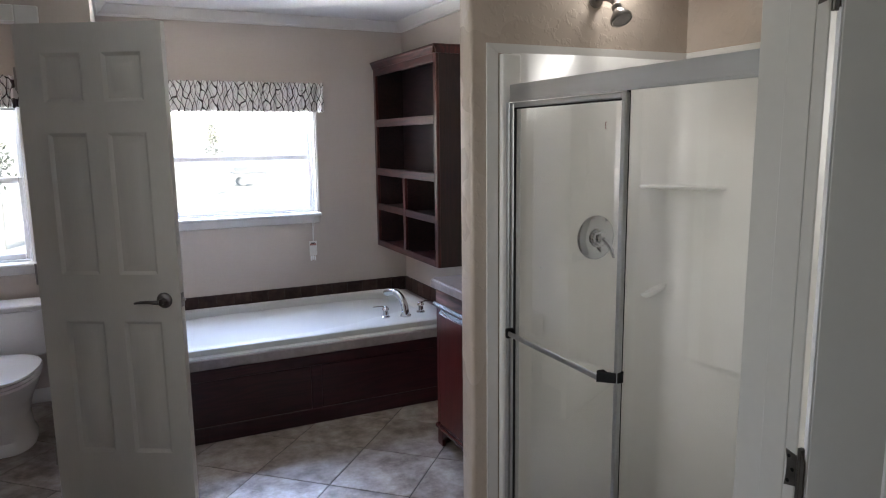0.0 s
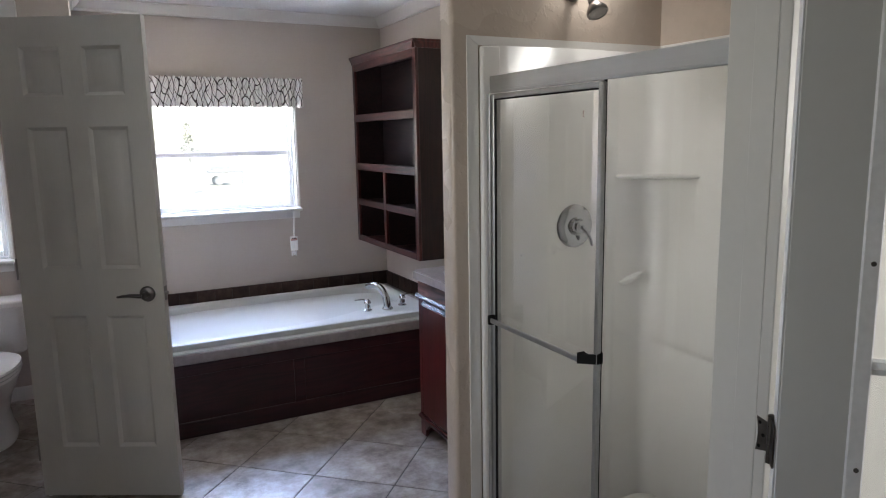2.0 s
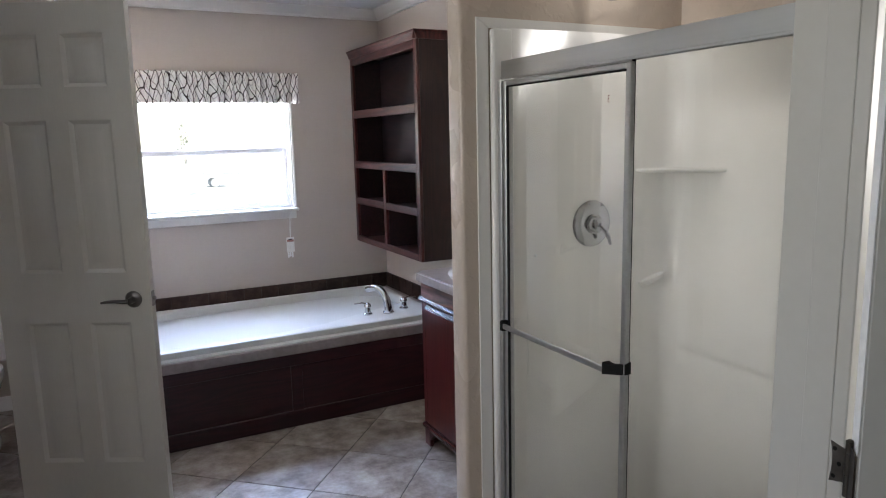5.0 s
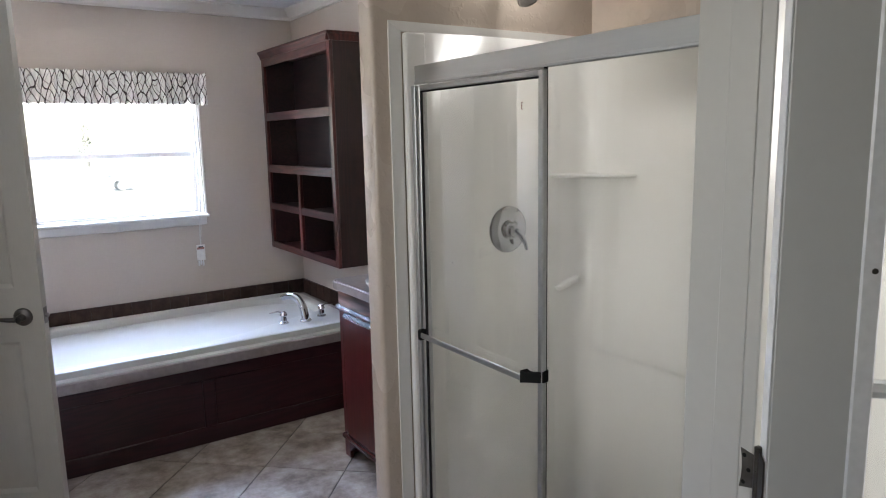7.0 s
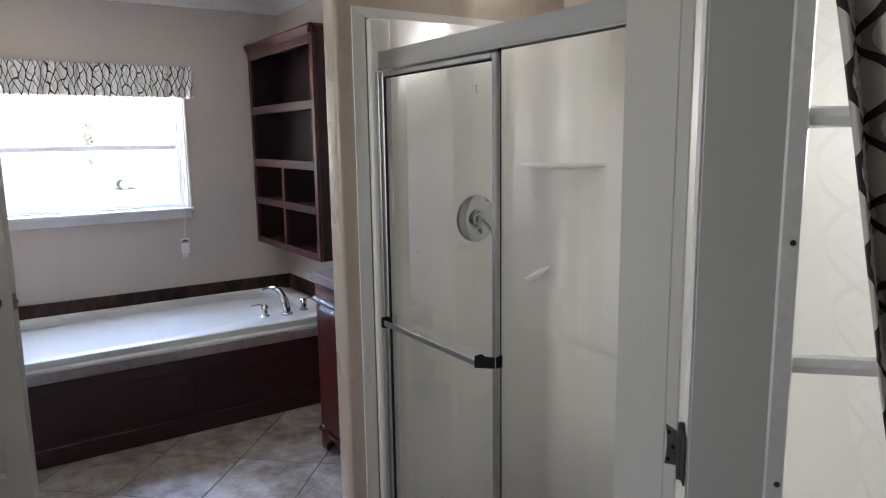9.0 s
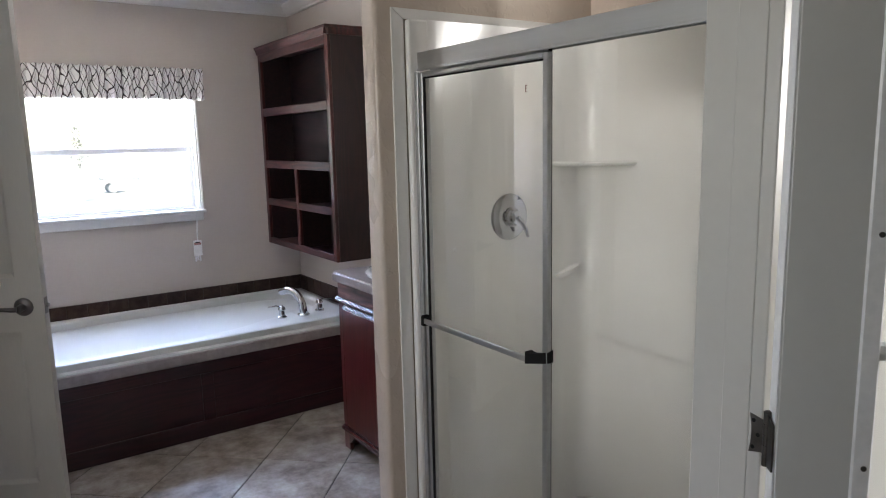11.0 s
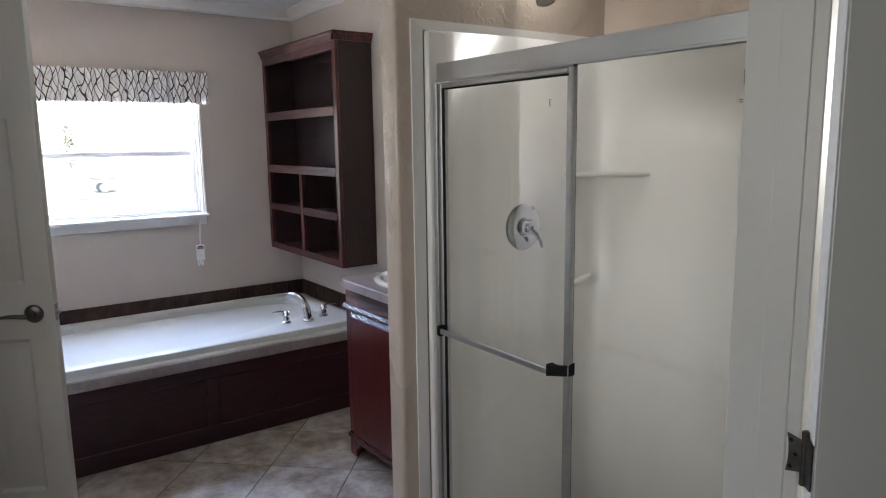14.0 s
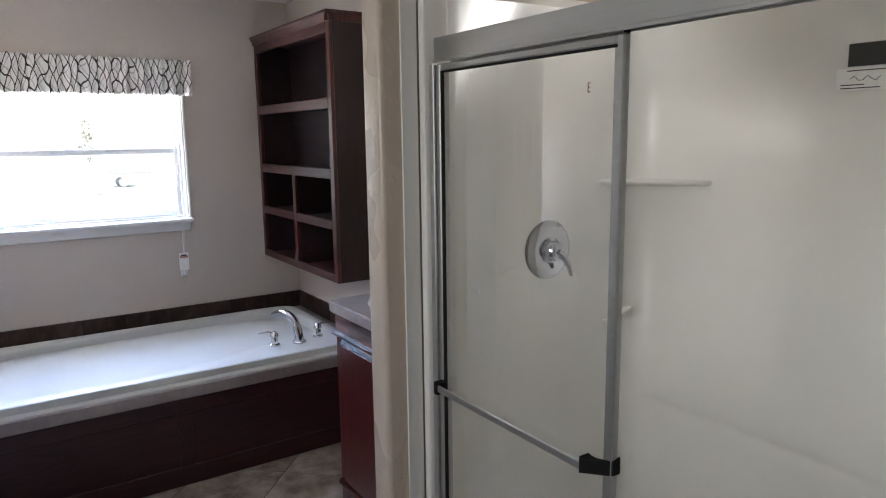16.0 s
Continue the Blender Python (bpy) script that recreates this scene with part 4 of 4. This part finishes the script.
part("bowl", loft([oval(TX, -0.56, 0.135, 0.235, 0.245, 0.0, power=0.8), oval(TX, -0.56, 0.135, 0.235, 0.245, 0.02, power=0.8), oval(TX, -0.56, 0.118, 0.215, 0.235, 0.06, power=0.85), oval(TX, -0.57, 0.112, 0.22, 0.235, 0.16, power=0.9),
                   oval(TX, -0.59, 0.135, 0.255, 0.24, 0.25), oval(TX, -0.61, 0.175, 0.32, 0.24, 0.33), oval(TX, -0.61, 0.190, 0.345, 0.25, 0.375), oval(TX, -0.61, 0.186, 0.342, 0.25, 0.390)]), PORCELAIN, toilet)
part("seat", loft([oval(TX, -0.61, 0.190, 0.350, 0.21, 0.391), oval(TX, -0.61, 0.196, 0.356, 0.214, 0.397), oval(TX, -0.61, 0.194, 0.354, 0.212, 0.409), oval(TX, -0.61, 0.185, 0.345, 0.205, 0.411)]), PORCELAIN, toilet)
part("lid", loft([oval(TX, -0.61, 0.188, 0.348, 0.21, 0.4115), oval(TX, -0.61, 0.196, 0.356, 0.214, 0.417), oval(TX, -0.61, 0.192, 0.352, 0.212, 0.428), oval(TX, -0.61, 0.165, 0.325, 0.19, 0.433), oval(TX, -0.61, 0.08, 0.2, 0.1, 0.434)]), PORCELAIN, toilet)
tk = [oval(TX, -0.205, rx, ry, ry, z, power=0.28) for rx, ry, z in ((0.185, 0.085, 0.375), (0.195, 0.092, 0.385), (0.205, 0.098, 0.50), (0.213, 0.102, 0.640))]
part("tank", loft(tk), PORCELAIN, toilet)
part("tank_lid", loft([oval(TX, -0.207, rx, ry, ry, z, power=0.25) for rx, ry, z in ((0.218, 0.106, 0.6405), (0.224, 0.111, 0.648), (0.224, 0.111, 0.668), (0.214, 0.103, 0.678), (0.15, 0.06, 0.681))]), PORCELAIN, toilet)
part("flush_lever", tube([(TX - 0.15, -0.312, 0.60), (TX - 0.15, -0.325, 0.60), (TX - 0.08, -0.326, 0.597)], 0.007, 10), CHROME, toilet)


# ---- shower: one-piece surround, sliding doors, fittings ----
SX, SB, SN, SS, ST = -0.700, 0.045, -2.706, -3.790, 1.846
surround = thing("shower_surround", (-0.33, -3.25, 0.0), "white glossy moulded fibreglass shower surround with corner shelves", "shower stall")
part("pan", box(SX - 0.03, SS, 0.0, SB, SN, 0.055, bevel=0.008, seg=2), SURROUND, surround)
part("curb", box(SX - 0.055, SS, 0.0555, SX + 0.045, SN, 0.115, bevel=0.012, seg=3), SURROUND, surround)
shell = bmesh.new()
r = 0.075
path = [(SX - 0.005, SN), (-0.640, SN), (-0.590, SN - 0.002), (-0.545, SN - 0.001), (-0.505, SN - 0.005), (-0.475, SN - 0.011), (-0.445, SN - 0.0135), (-0.28, SN - 0.0135), (-0.245, SN - 0.011), (-0.215, SN - 0.005), (-0.175, SN)]
path += [(SB - r + r * math.sin(a), SN - r + r * math.cos(a)) for a in (i * math.pi / 16 for i in range(9))]
path += [(SB - r + r * math.cos(a), SS + r - r * math.sin(a)) for a in (i * math.pi / 16 for i in range(9))]
path += [(SX - 0.005, SS)]
# the back wall steps out softly at knee height
levels = []
for z, out in ((0.05, 0.0), (0.690, 0.0), (0.706, 0.001), (0.717, 0.004), (0.725, 0.009), (0.735, 0.0125), (0.750, 0.014), (ST, 0.014)):
    levels.append([shell.verts.new((x - out * min(1.0, max(0.0, (x + 0.05) / 0.09)), y, z)) for x, y in path])
for low, high in zip(levels, levels[1:]):
    for i in range(len(path) - 1):
        shell.faces.new((low[i], low[i + 1], high[i + 1], high[i]))
wall_shell = part("wall_panel", shell, SURROUND, surround)
s = wall_shell.modifiers.new("sheet", "SOLIDIFY")
s.thickness, s.offset = 0.006, 0
# raised front flange and the pilaster of the end wall
part("front_flange", box(SX - 0.050, SN - 0.016, 0.0, SX + 0.020, SN + 0.010, ST - 0.004, bevel=0.007, seg=3), SURROUND, surround)

def corner_outline(rx, ry, k):
    """Outline of a shelf in the far back corner, its front drawn in a little."""
    pts = [(SB - 0.002, SN - 0.002)]
    for i in range(17):
        a = i * math.pi / 32
        pts.append((SB - 0.002 - rx * k * math.sin(a) ** 2.2, SN - 0.002 - ry * k * math.cos(a) ** 2.2))
    return pts


rings = [[(x, y, z) for x, y in corner_outline(0.20, 0.268, k)] for k, z in ((0.70, 1.376), (0.95, 1.381), (0.99, 1.385), (1.0, 1.389), (0.99, 1.393), (0.96, 1.3955), (0.90, 1.3945), (0.80, 1.391))]
part("corner_shelf", loft(rings), SURROUND, surround)
dish = []
for k, dz in ((0.55, -0.020), (0.85, -0.014), (0.97, -0.007), (1.0, -0.003), (0.96, 0.0), (0.80, -0.004)):
    dish.append([(-0.085 + 0.050 * k * math.cos(a), -2.728 - 0.018 * k * math.sin(a) - 0.012 * math.cos(a), 0.998 + dz + 0.016 * math.cos(a)) for a in (2 * math.pi * i / 24 for i in range(24))])
part("soap_dish", loft(dish), SURROUND, surround)
# flat batten round the surround
for edge in ([(-0.794, ST + 0.030), (SB + 0.012, ST + 0.030), (SB + 0.012, ST), (-0.752, ST)], [(-0.794, 0.0), (-0.752, 0.0), (-0.752, ST - 0.0012), (-0.794, ST + 0.0286)]):
    part("batten", loft([[(x, y, z) for x, z in edge] for y in (STUB_S - 0.006, STUB_S + 0.0005)]), TRIM, surround, "white flat batten")
part("batten", box(SB + 0.010, SS, ST, SB + 0.0165, STUB_S - 0.0065, ST + 0.030, bevel=0.002), TRIM, surround, "white flat batten")
structure("wall_shower_near", box(-0.74, DOOR_WALL_N, 0.0, 0.062, SS - 0.004, CEIL), TRIM, "white painted wall at the near end of the shower", "wall")

slider = thing("shower_doors", (-0.715, -3.25, 0.115), "sliding shower doors of clear glass in brushed aluminium frames", "shower door")
RX0, RX1 = -0.738, -0.690
part("header_rail", boxes([(RX0, SS + 0.002, 1.690, RX0 + 0.003, SN - 0.040, 1.741), (RX1 - 0.003, SS + 0.002, 1.690, RX1, SN - 0.040, 1.741), (RX0 + 0.003, SS + 0.002, 1.737, RX1 - 0.003, SN - 0.040, 1.741), (RX0 - 0.003, SS + 0.002, 1.686, RX0 + 0.0005, SN - 0.040, 1.6935)], 0.001), ALUMINIUM, slider)
part("bottom_track", boxes([(RX0, SS + 0.002, 0.1155, RX1, SN - 0.0165, 0.128), (RX0, SS + 0.002, 0.1285, RX0 + 0.005, SN - 0.0165, 0.146), (RX1 - 0.005, SS + 0.002, 0.1285, RX1, SN - 0.0165, 0.146)], 0.001), ALUMINIUM, slider)
part("wall_channel", boxes([(RX0, SN - 0.036, 0.1465, RX1, SN - 0.0165, 1.6855)], 0.002), ALUMINIUM, slider)


def sliding_panel(x, y0, y1, name, z1):
    """A framed pane between y0 (near) and y1 (far)."""
    z0, w = 0.140, 0.017
    fr = part(name, boxes([(x - 0.008, y1 - w, z0, x + 0.008, y1, z1), (x - 0.008, y0, z0, x + 0.008, y0 + w, z1), (x - 0.008, y0 + w, z0, x + 0.008, y1 - w, z0 + 0.022), (x - 0.008, y0 + w, z1 - 0.016, x + 0.008, y1 - w, z1)], 0.003), ALUMINIUM, slider)
    pane = part("pane", box(x - 0.0025, y0 + w - 0.004, z0 + 0.018, x + 0.0025, y1 - w + 0.004, z1 - 0.012), SHOWER_GLASS, fr)
    pane.visible_shadow = False
    part("gasket", boxes([(x - 0.0055, y1 - w - 0.012, z0 + 0.022, x - 0.003, y1 - w, z1 - 0.016), (x - 0.0055, y0 + w, z1 - 0.021, x - 0.003, y1 - w - 0.012, z1 - 0.016)]), BLACK, fr)
    return fr


outer = sliding_panel(-0.725, -3.303, -2.744, "outer_panel", 1.684)
inner = sliding_panel(-0.702, SS + 0.006, -3.261, "inner_panel", 1.716)
part("bumper_strip", box(-0.7265, -2.7435, 0.15, -0.7145, -2.7415, 1.684), BLACK, outer)
bar = part("towel_bar", box(-0.7575, -3.252, 0.913, -0.7515, -2.770, 0.931, bevel=0.0025), ALUMINIUM, outer, "aluminium towel bar")
part("bar_end", box(-0.761, -2.774, 0.905, -0.7335, -2.758, 0.939, bevel=0.004), BLACK, bar, "black plastic bar end")
clip = loft([[(x0, y0, low), (x0, y0, high), (x1, y1, high), (x1, y1, low)] for x0, y0, x1, y1, low, high in (
    (-0.7585, -3.2475, -0.7345, -3.2475, 0.909, 0.942), (-0.7575, -3.254, -0.7345, -3.254, 0.911, 0.940), (-0.7505, -3.268, -0.7340, -3.266, 0.913, 0.939),
    (-0.7400, -3.286, -0.7337, -3.280, 0.915, 0.942), (-0.7300, -3.3045, -0.7305, -3.3035, 0.918, 0.947), (-0.7160, -3.3075, -0.7160, -3.3035, 0.920, 0.951))])
part("handle_bracket", clip, BLACK, bar, "black plastic handle bracket")

# small mark on the outer pane
mark = boxes([(-0.7285, -3.2205, 1.594, -0.7277, -3.219, 1.611), (-0.7285, -3.226, 1.6095, -0.7277, -3.2207, 1.611), (-0.7285, -3.2245, 1.6020, -0.7277, -3.2207, 1.6035), (-0.7285, -3.226, 1.594, -0.7277, -3.2207, 1.5955)])
part("pencil_mark", mark, RED_INK, outer)

LX = SB - 0.0175
sticker = thing("maker_label", (0.03, -3.316, 1.66), "black square label above a white printed slip on the shower wall", "label")
part("black_square", box(LX - 0.0015, -3.357, 1.664, LX, -3.278, 1.714), INK, sticker, "glossy black label")
slip = part("white_slip", box(LX - 0.0015, -3.368, 1.612, LX, -3.256, 1.660), PAPER, sticker)
for z, a, b in ((1.655, -3.362, -3.278), (1.617, -3.350, -3.266), (1.624, -3.316, -3.266)):
    part("print_line", box(LX - 0.0025, a, z - 0.0012, LX - 0.0015, b, z + 0.0012), INK, slip)
part("scribble", tube([(LX - 0.0023, -3.286 - 0.009 * i, 1.637 + 0.006 * math.sin(1.9 * i)) for i in range(8)], 0.0009, 6), INK, slip)

valve = thing("shower_valve", (-0.362, -2.722, 1.215), "polished chrome round shower valve plate with lever", "shower valve")
vm = pose(-0.362, SN - 0.0167, 1.215, 90, 0, 0)
part("plate", lathe([(0.080, 0.0), (0.080, 0.003), (0.074, 0.008), (0.050, 0.012), (0.036, 0.013)], vm, 48), CHROME, valve)
part("hub", lathe([(0.034, 0.012), (0.034, 0.018), (0.027, 0.023), (0.024, 0.032), (0.026, 0.035), (0.022, 0.043), (0.010, 0.047)], vm, 32), CHROME, valve)
part("lever", tube([(-0.362, -2.764, 1.215), (-0.346, -2.770, 1.200), (-0.328, -2.772, 1.172), (-0.316, -2.768, 1.146)], [0.014, 0.013, 0.010, 0.007], 14, 0.7), CHROME, valve)
screw_cap = lathe([(0.006, 0), (0.005, 0.004), (0.001, 0.006)], pose(-0.585, SN - 0.0035, 1.125, 90, 0, 0), 12)
solid("wall_plug", screw_cap, VINYL, "small white round plug on the shower wall", "plug")

head = thing("wall_shower", (-0.40, -2.75, 2.0), "satin nickel shower head on a bent arm above the surround", "shower")
part("flange", lathe([(0.030, 0), (0.028, 0.006), (0.012, 0.010)], pose(-0.362, STUB_S - 0.0005, 2.040, 90, 0, 0)), NICKEL, head)
part("arm", tube(arc((-0.362, -2.695, 2.040), (-0.362, -2.775, 2.040), (-0.362, -2.800, 2.000), 12), 0.0105, 14), NICKEL, head)
hm = Matrix.Translation((-0.362, -2.797, 2.004)) @ Vector((0.0, -0.52, -0.85)).to_track_quat("Z", "Y").to_matrix().to_4x4()
part("head", lathe([(0.013, 0.0), (0.017, 0.006), (0.017, 0.016), (0.014, 0.020), (0.024, 0.034), (0.036, 0.052), (0.037, 0.062), (0.033, 0.066), (0.030, 0.063)], hm, 32), NICKEL, head)

lamp = thing("wall_lamp", (-0.31, STUB_S, 2.26), "small white wall light above the shower head", "wall lamp")
part("back_plate", box(-0.37, STUB_S - 0.012, 2.19, -0.25, STUB_S - 0.0005, 2.32, bevel=0.003), VINYL, lamp)
part("housing", box(-0.365, -2.800, 2.200, -0.255, STUB_S - 0.0125, 2.310, bevel=0.008, seg=2), VINYL, lamp)


# ---- outside, seen through the windows ----
PALE_LEAF = shade("sunlit_leaves", (0.10, 0.11, 0.08), 0.7, vary=0.3)
BARK = shade("pale_bark", (0.50, 0.46, 0.40), 0.9, vary=0.3, scale=8)
PALE_METAL = shade("faded_trailer_paint", (0.30, 0.30, 0.29), 0.5, vary=0.15)


def sapling(x, y, height, seed):
    """A thin tree: tapered trunk, limbs, and a loose crown of single leaves."""
    rnd = random.Random(seed)
    g = -0.62
    t = thing("young_tree", (x, y, g), "thin young tree with sparse pale leaves on the lawn", "tree", "trees outside")
    part("trunk", tube([(x, y, g), (x + 0.05, y, g + height * 0.4), (x - 0.03, y, g + height * 0.75), (x + 0.02, y, g + height)], [0.055, 0.04, 0.022, 0.006], 10), BARK, t)
    crown = bmesh.new()
    for i in range(16):
        z = g + height * rnd.uniform(0.4, 0.95)
        a = rnd.uniform(0, 6.28)
        r = height * rnd.uniform(0.10, 0.26) * (1.15 - (z - g) / height)
        tip = Vector((x + r * math.cos(a), y + r * math.sin(a), z + r * 0.7))
        part("limb", tube([(x, y, z), (Vector((x, y, z)) + tip) / 2 + Vector((0, 0, 0.03)), tip], [0.014, 0.009, 0.004], 6), BARK, t)
        for k in range(15):
            c = Vector((x, y, z)).lerp(tip, rnd.uniform(0.4, 1.1)) + Vector((rnd.gauss(0, 0.09), rnd.gauss(0, 0.09), rnd.gauss(0, 0.07)))
            u = Vector((rnd.gauss(0, 1), rnd.gauss(0, 1), rnd.gauss(0, 1))).normalized()
            w = u.orthogonal().normalized()
            s_ = rnd.uniform(0.03, 0.07)
            f = [crown.verts.new(p) for p in (c - u * s_, c + w * s_ * 0.45, c + u * s_, c - w * s_ * 0.45)]
            crown.faces.new(f)
    part("crown", crown, PALE_LEAF, t)


sapling(1.68, 25.0, 3.0, 4)
sapling(-4.2, 12.0, 2.6, 12)

trailer = thing("utility_trailer", (1.15, 14.6, -0.62), "small faded flatbed trailer parked on the grass", "trailer")
part("bed", box(0.75, 14.2, 0.80 - 0.85, 1.60, 15.4, 0.90 - 0.85, bevel=0.02), PALE_METAL, trailer)
part("side_board", box(0.75, 14.18, 0.10, 1.60, 14.22, 0.28, bevel=0.01), PALE_METAL, trailer)
part("tongue", box(1.60, 14.75, -0.06, 2.35, 14.83, 0.0, bevel=0.01), PALE_METAL, trailer)
for y in (14.32, 15.28):
    tyre = part("wheel", lathe([(0.11, -0.05), (0.18, -0.05), (0.20, -0.03), (0.20, 0.03), (0.18, 0.05), (0.11, 0.05)], pose(1.15, y, -0.42, 90, 0, 0), 28), PALE_METAL, trailer)
    part("rim", lathe([(0.02, -0.04), (0.105, -0.05), (0.105, 0.05), (0.02, 0.04)], pose(1.15, y, -0.42, 90, 0, 0), 24), PALE_METAL, tyre)
part("stand", box(2.26, 14.76, -0.62, 2.31, 14.82, -0.06), PALE_METAL, trailer)
trailer.matrix_basis = pose(3.55, 30.0, -0.62) @ Matrix.Scale(1.05, 4)


# ---- tiles, last ----
def clip_poly(poly, axis, limit, keep_less):
    out = []
    for a, b in zip(poly, poly[1:] + poly[:1]):
        ia, ib = ((a[axis] < limit) == keep_less), ((b[axis] < limit) == keep_less)
        if ia:
            out.append(a)
        if ia != ib:
            t = (limit - a[axis]) / (b[axis] - a[axis])
            out.append((a[0] + t * (b[0] - a[0]), a[1] + t * (b[1] - a[1])))
    return out


def tile_prism(poly, z0, z1, edge):
    cx, cy = sum(p[0] for p in poly) / len(poly), sum(p[1] for p in poly) / len(poly)
    shrink = [(cx + (x - cx) * edge, cy + (y - cy) * edge) for x, y in poly]
    return loft([[(x, y, z0) for x, y in poly], [(x, y, z1 - 0.0015) for x, y in poly], [(x, y, z1) for x, y in shrink]])


floor = structure("floor", box(WEST - 0.02, DOOR_WALL_N - 0.045, -0.1, 0.02, 0.02, -0.003), GROUT, "brown-grey slate-look ceramic tiles laid diagonally", "floor")
SIZE, JOINT = 0.393, 0.0045
TU, TV = Vector((math.cos(radians(-42.5)), math.sin(radians(-42.5)))), Vector((math.cos(radians(47.5)), math.sin(radians(47.5))))
ORIGIN = Vector((-0.866, -1.510))
half = (SIZE - JOINT) / 2
whole = None
for i in range(-9, 9):
    for j in range(-9, 9):
        c = ORIGIN + TU * SIZE * (i + 0.5) + TV * SIZE * (j + 0.5)
        poly = [tuple(c + TU * half * a + TV * half * b) for a, b in ((-1, -1), (1, -1), (1, 1), (-1, 1))]
        xs, ys = [p[0] for p in poly], [p[1] for p in poly]
        bounds = ((0, WEST, False), (0, -0.002, True), (1, DOOR_WALL_N - 0.04, False), (1, -0.002, True))
        if min(ys) > -1.04 and min(xs) > PART_E:
            continue
        cut = poly
        for axis, limit, less in bounds:
            if cut:
                cut = clip_poly(cut, axis, limit, less)
        if len(cut) < 3:
            continue
        local = [(x - c.x, y - c.y) for x, y in cut]
        if len(cut) == 4 and all(abs(a[0] - b[0]) + abs(a[1] - b[1]) < 1e-6 for a, b in zip(cut, poly)):
            if whole is None:
                first = mesh_object("tile", tile_prism(local, -0.008, 0.0, 0.993), FLOOR_TILE)
                whole, t = first.data, first
            else:
                t = new("tile", whole)
        else:
            t = mesh_object("tile", tile_prism(local, -0.008, 0.0, 0.993), FLOOR_TILE)
        t.location = (c.x, c.y, 0.0)
        t.parent = floor

splash = structure("tile_border", boxes([(PART_E, -0.006, 0.4285, -0.0065, -0.0005, 0.556), (-0.006, -1.62, 0.4285, -0.0005, -0.0005, 0.556)]), TILE_JOINT, "row of dark brown glazed tiles round the tub", "tile border")
TS = 0.1135
face_tile = None
count = int((0 - PART_E) / TS)
for k in range(count + 1):
    x = -0.010 - TS * (k + 0.5)
    if x - TS / 2 < PART_E:
        break
    bm = box(-TS / 2 + 0.0012, -0.004, -0.0625, TS / 2 - 0.0012, 0.004, 0.0625, bevel=0.002)
    if face_tile is None:
        t = mesh_object("tile", bm, DARK_TILE)
        face_tile = t.data
    else:
        bm.free()
        t = new("tile", face_tile)
    t.matrix_basis = pose(x, -0.0085, 0.494)
    t.parent = splash
for k in range(10):
    y = -0.014 - TS * (k + 0.5)
    t = new("tile", face_tile)
    t.matrix_basis = pose(-0.0085, y, 0.494, 0, 0, 90)
    t.parent = splash
